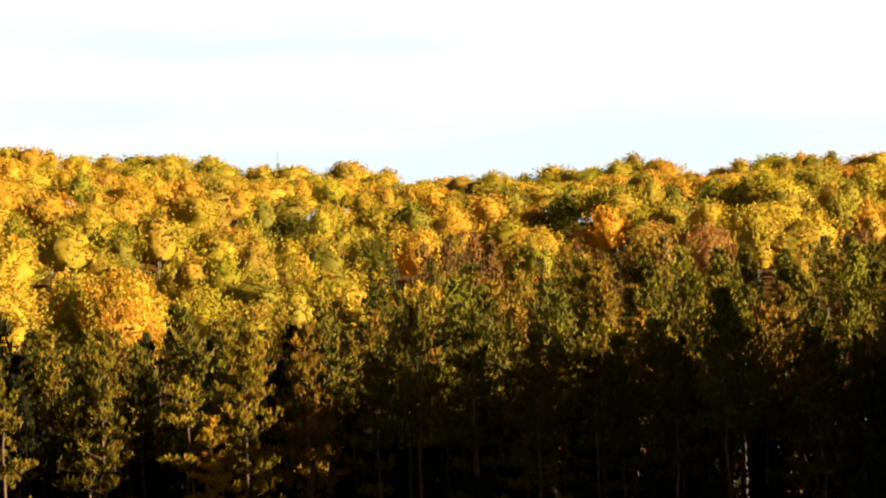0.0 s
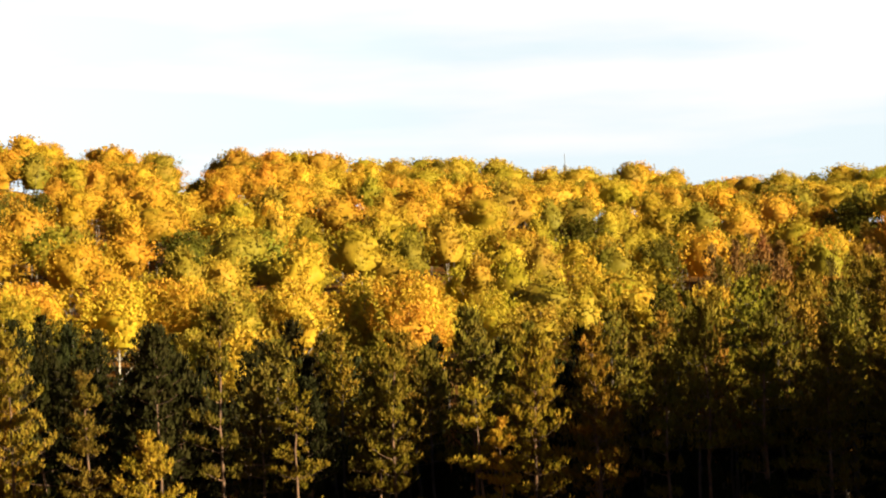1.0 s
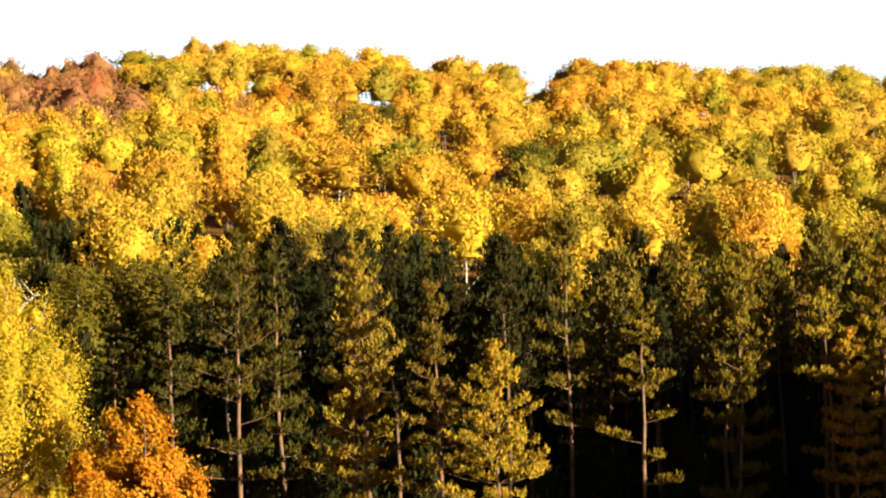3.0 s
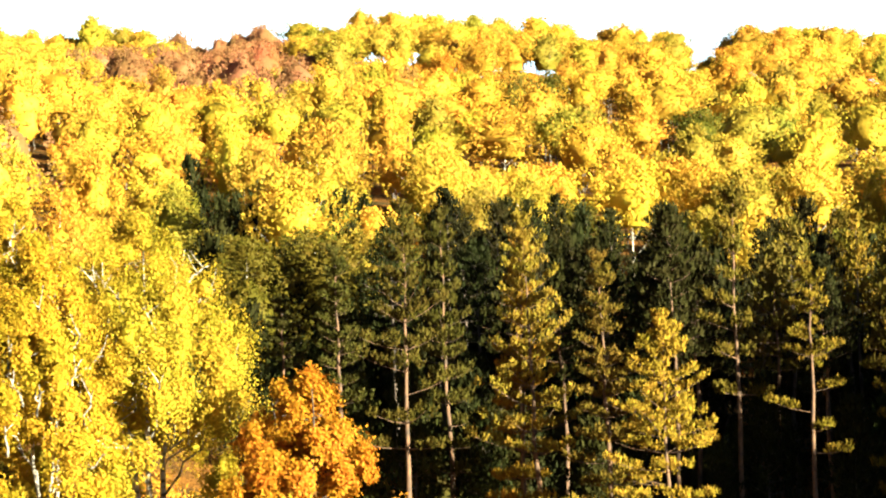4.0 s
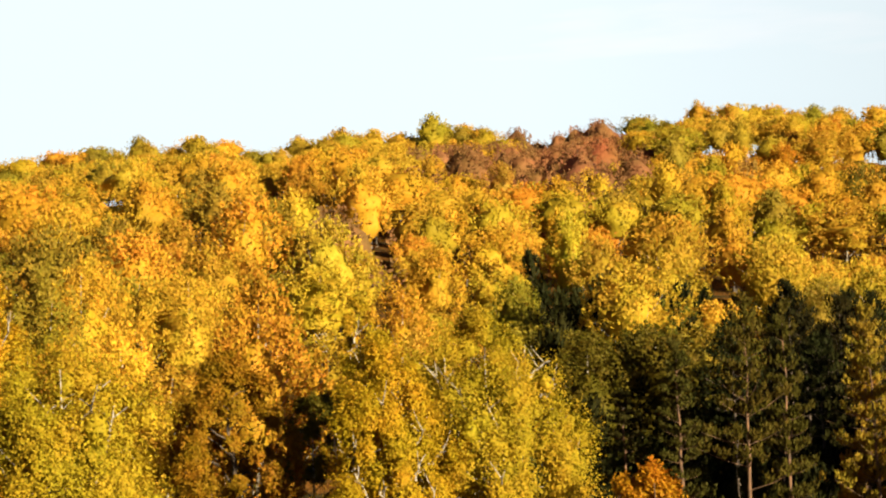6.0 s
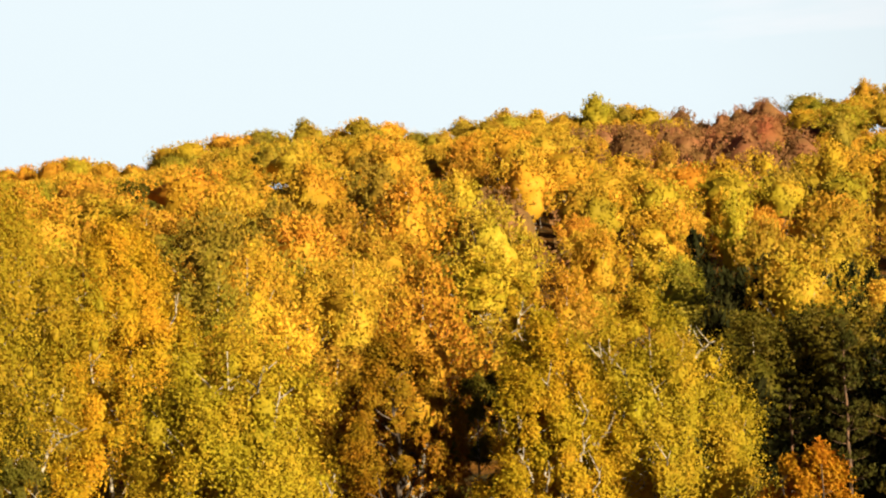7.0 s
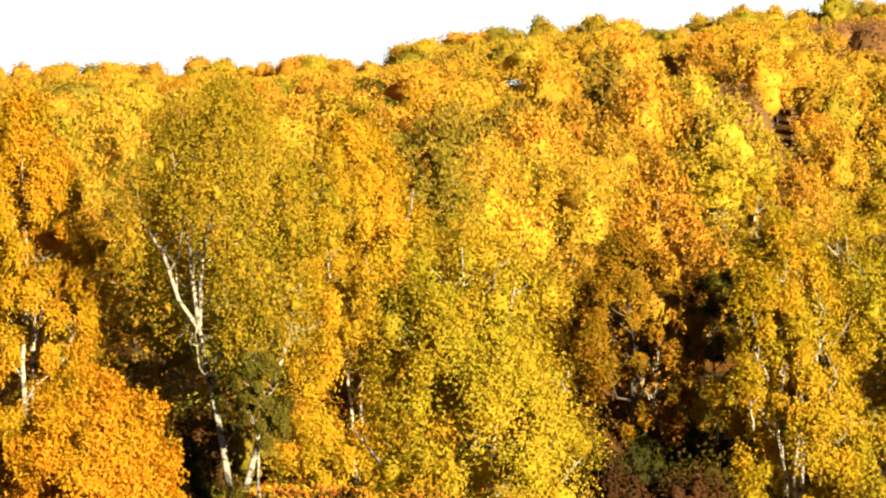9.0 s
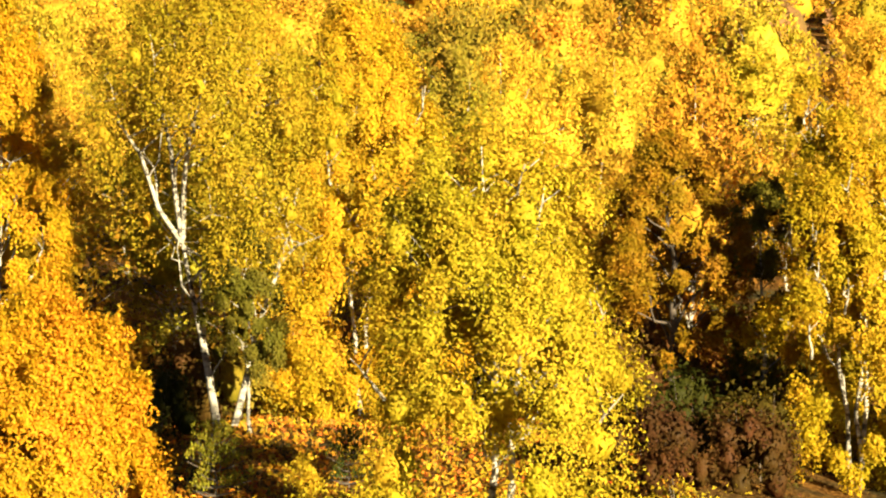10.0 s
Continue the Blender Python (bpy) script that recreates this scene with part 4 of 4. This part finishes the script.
for _ in range(110):
    a, d = rng.uniform(22, 49), rng.uniform(88, 112)
    x, y, z = place(a, d)
    if (32 < a < 40.5 and d < 91) or d < np.interp(a, (22, 26), (96, 88)) or any((x - p) ** 2 + (y - q) ** 2 < 3 for p, q in heroes):
        continue
    # between bearings 26.5 and 34 the gap's shade is put into the colour
    pick = (1, 4, 2)[rng.integers(3)] if 26.5 < a < 34 else rng.integers(5)
    colour = (OLIVE, GREEN, (0.30, 0.12, 0.015), AMBER, (0.16, 0.07, 0.02))[pick]
    plant("shrub", SHRUBS[rng.integers(4)], a, d, vary(rng, colour), ("olive shrub under the trees", "dark green shrub under the trees", "brown-leaved shrub under the trees",
          "amber shrub under the trees", "dark russet shrub under the trees")[pick], "shrub", "undergrowth", rng.uniform(0.5, 1.2), rng.uniform(0, 360))
# dark shrubs added to cover the lit ground that shows between the pines
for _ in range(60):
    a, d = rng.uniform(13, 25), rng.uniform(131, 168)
    plant("shrub", SHRUBS[rng.integers(4)], a, d, vary(rng, (0.06, 0.052, 0.010)), "dark shrub added under the pines to cover lit ground", "shrub", "undergrowth", rng.uniform(1.2, 2.0), rng.uniform(0, 360), 1.2)
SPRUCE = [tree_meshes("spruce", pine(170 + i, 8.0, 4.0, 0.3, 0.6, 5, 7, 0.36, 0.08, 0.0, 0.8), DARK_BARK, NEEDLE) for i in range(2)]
# near-black spruces added in rows, in place of the shade between the pines
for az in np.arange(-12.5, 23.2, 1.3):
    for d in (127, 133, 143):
        plant("spruce_tree", SPRUCE[rng.integers(2)], az + rng.normal() * 0.3, d + rng.normal() * 1.5, vary(rng, (0.024, 0.025, 0.006)), "spruce added under the pines, shade put into its colour", "spruce", "undergrowth",
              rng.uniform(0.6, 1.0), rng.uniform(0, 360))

# spruces added out of view, to keep low sun off the stems
for az in np.arange(-15, -10.4, 0.9):
    for d in (113, 118, 123):
        plant("spruce_tree", SPRUCE[rng.integers(2)], az + rng.normal() * 0.2, d + rng.normal(), vary(rng, (0.024, 0.025, 0.006)), "unseen full-skirted spruce added to block low sun", "spruce", "undergrowth",
              rng.uniform(1.3, 1.6), rng.uniform(0, 360))

# ---- the clearing: fallen leaves, dry grass, saplings ----
count = 14000
la, ld = rng.uniform(30.5, 43, count), rng.uniform(67, 93, count)
lp = np.stack([-ld * np.sin(np.radians(la)), ld * np.cos(np.radians(la)), ground_z(la, ld) + 0.06], 1)
fallen = Buf()
leaves(fallen, rng, lp, unit(rng, count) * [1, 1, 0.6], 0.17, 0.14, np.tile([0.0, 0.0, 0.25], (count, 1)), True)
tones = np.array([(0.42, 0.16, 0.01), (0.42, 0.21, 0.015), (0.24, 0.09, 0.01), (0.36, 0.13, 0.01)])[rng.integers(4, size=count)]
fallen.t.append(np.repeat(tones, 3, 0).astype(np.float32))
tagged(new("fallen_leaves", fallen.mesh("fallen_leaves", LITTER_LEAF)), "scatter of orange and brown fallen leaves on the clearing", "leaves", kind="stuff")
count = 4200
la, ld = rng.uniform(30.5, 43, count), rng.uniform(67, 93, count)
lp = np.stack([-ld * np.sin(np.radians(la)), ld * np.cos(np.radians(la)), ground_z(la, ld) + 0.09], 1)
grass = Buf()
leaves(grass, rng, lp, np.stack([rng.normal(size=count) * 0.35, rng.normal(size=count) * 0.35, np.ones(count)], 1), 0.26, 0.035, None, True)
tones = np.array([(0.34, 0.20, 0.03), (0.25, 0.16, 0.02), (0.12, 0.11, 0.01)])[rng.integers(3, size=count)]
grass.t.append(np.repeat(tones, 3, 0).astype(np.float32))
tagged(new("dry_grass", grass.mesh("dry_grass", LITTER_LEAF)), "dry straw-coloured grass blades among fallen leaves", "grass", kind="stuff")

SAPLING = tree_meshes("sapling", pine(160, 2.0, 1.5, 0.15, 0.2, 5, 8, 0.09, 0.03, 0.02, 0.9), DARK_BARK, NEEDLE)
for az, dist, scale, colour, label in ((39.9, 73, 1.0, (0.20, 0.17, 0.015), "small yellow-green spruce sapling in the clearing"),
                                       (37.3, 75, 0.8, (0.05, 0.06, 0.01), "small dark spruce sapling in the clearing"),
                                       (36.6, 72, 0.5, (0.06, 0.07, 0.01), "tiny dark spruce sapling among fallen leaves")):
    plant("spruce_sapling", SAPLING, az, dist, colour, label, "spruce", "saplings", scale)
# shrubs at bearings 29 to 32.4 carry the gap's shade in their colours
for az, dist, scale, colour, label in ((41.2, 83, 0.8, DEEP, "dark green shrub at the white birch's foot"), (40.6, 87, 1.0, (0.10, 0.05, 0.01), "dark russet shrub behind the white birch"),
                                       (39.4, 86.5, 0.9, OLIVE, "olive shrub behind the white birch"), (38.6, 90, 1.2, AMBER, "amber shrub at the wood's edge"),
                                       (41.9, 78, 0.7, (0.05, 0.04, 0.008), "dark brown shrub beside the maple"), (36.2, 90, 1.1, GOLD, "golden shrub at the wood's edge"),
                                       (31.8, 84, 0.9, (0.09, 0.04, 0.01), "russet shrub with the gap's shade put into its colour"), (30.6, 80, 0.8, DEEP, "green shrub at the clearing's rim, shade put into its colour"),
                                       (32.4, 90, 1.3, (0.08, 0.035, 0.01), "russet shrub with the gap's shade put into its colour"), (29.2, 78, 0.9, (0.07, 0.045, 0.006), "brown shrub at the clearing's rim, shade put into its colour"),
                                       (30.9, 72, 0.6, (0.07, 0.028, 0.007), "russet shrub at the clearing's rim, shade put into its colour"), (31.5, 75, 0.8, (0.06, 0.026, 0.008), "russet shrub with the gap's shade put into its colour"),
                                       (29.6, 76, 0.8, (0.07, 0.03, 0.008), "russet shrub with the gap's shade put into its colour")):
    plant("shrub", SHRUBS[rng.integers(4)], az, dist, colour, label, "shrub", "undergrowth", scale, rng.uniform(0, 360))

# ---- lattice mast on the ridge ----
mx, my, mz = place(3.49, 445)
MAST_H, MAST_W = EYE + 445 * math.tan(radians(6.95)) - mz - 2, 0.9
mast = tagged(new("lattice_mast"), "thin grey lattice mast rising behind the ridge", "mast")
mast.matrix_world = pose(mx, my, mz, 0, 0, 20)


def bar(name, a, b, r):
    buf = Buf()
    tube(buf, [a, (np.array(a) + b) / 2, b], [r, r, r], 4)
    ob = new(name, buf.mesh(name, STEEL))
    ob.parent = mast


corners = [(-1, -1), (1, -1), (1, 1), (-1, 1)]
for cx, cy in corners:
    bar("leg", (cx * MAST_W / 2, cy * MAST_W / 2, -0.3), (cx * MAST_W / 5, cy * MAST_W / 5, MAST_H), 0.09)
for k in range(9):
    z0, z1 = MAST_H * k / 9, MAST_H * (k + 1) / 9
    w0, w1 = MAST_W / 2 - MAST_W * 0.3 * k / 9, MAST_W / 2 - MAST_W * 0.3 * (k + 1) / 9
    for (ax, ay), (bx, by) in zip(corners, corners[1:] + corners[:1]):
        bar("brace", (ax * w0, ay * w0, z0), (bx * w1, by * w1, z1), 0.05)
bar("antenna", (0, 0, MAST_H - 0.5), (0, 0, MAST_H + 2.0), 0.06)
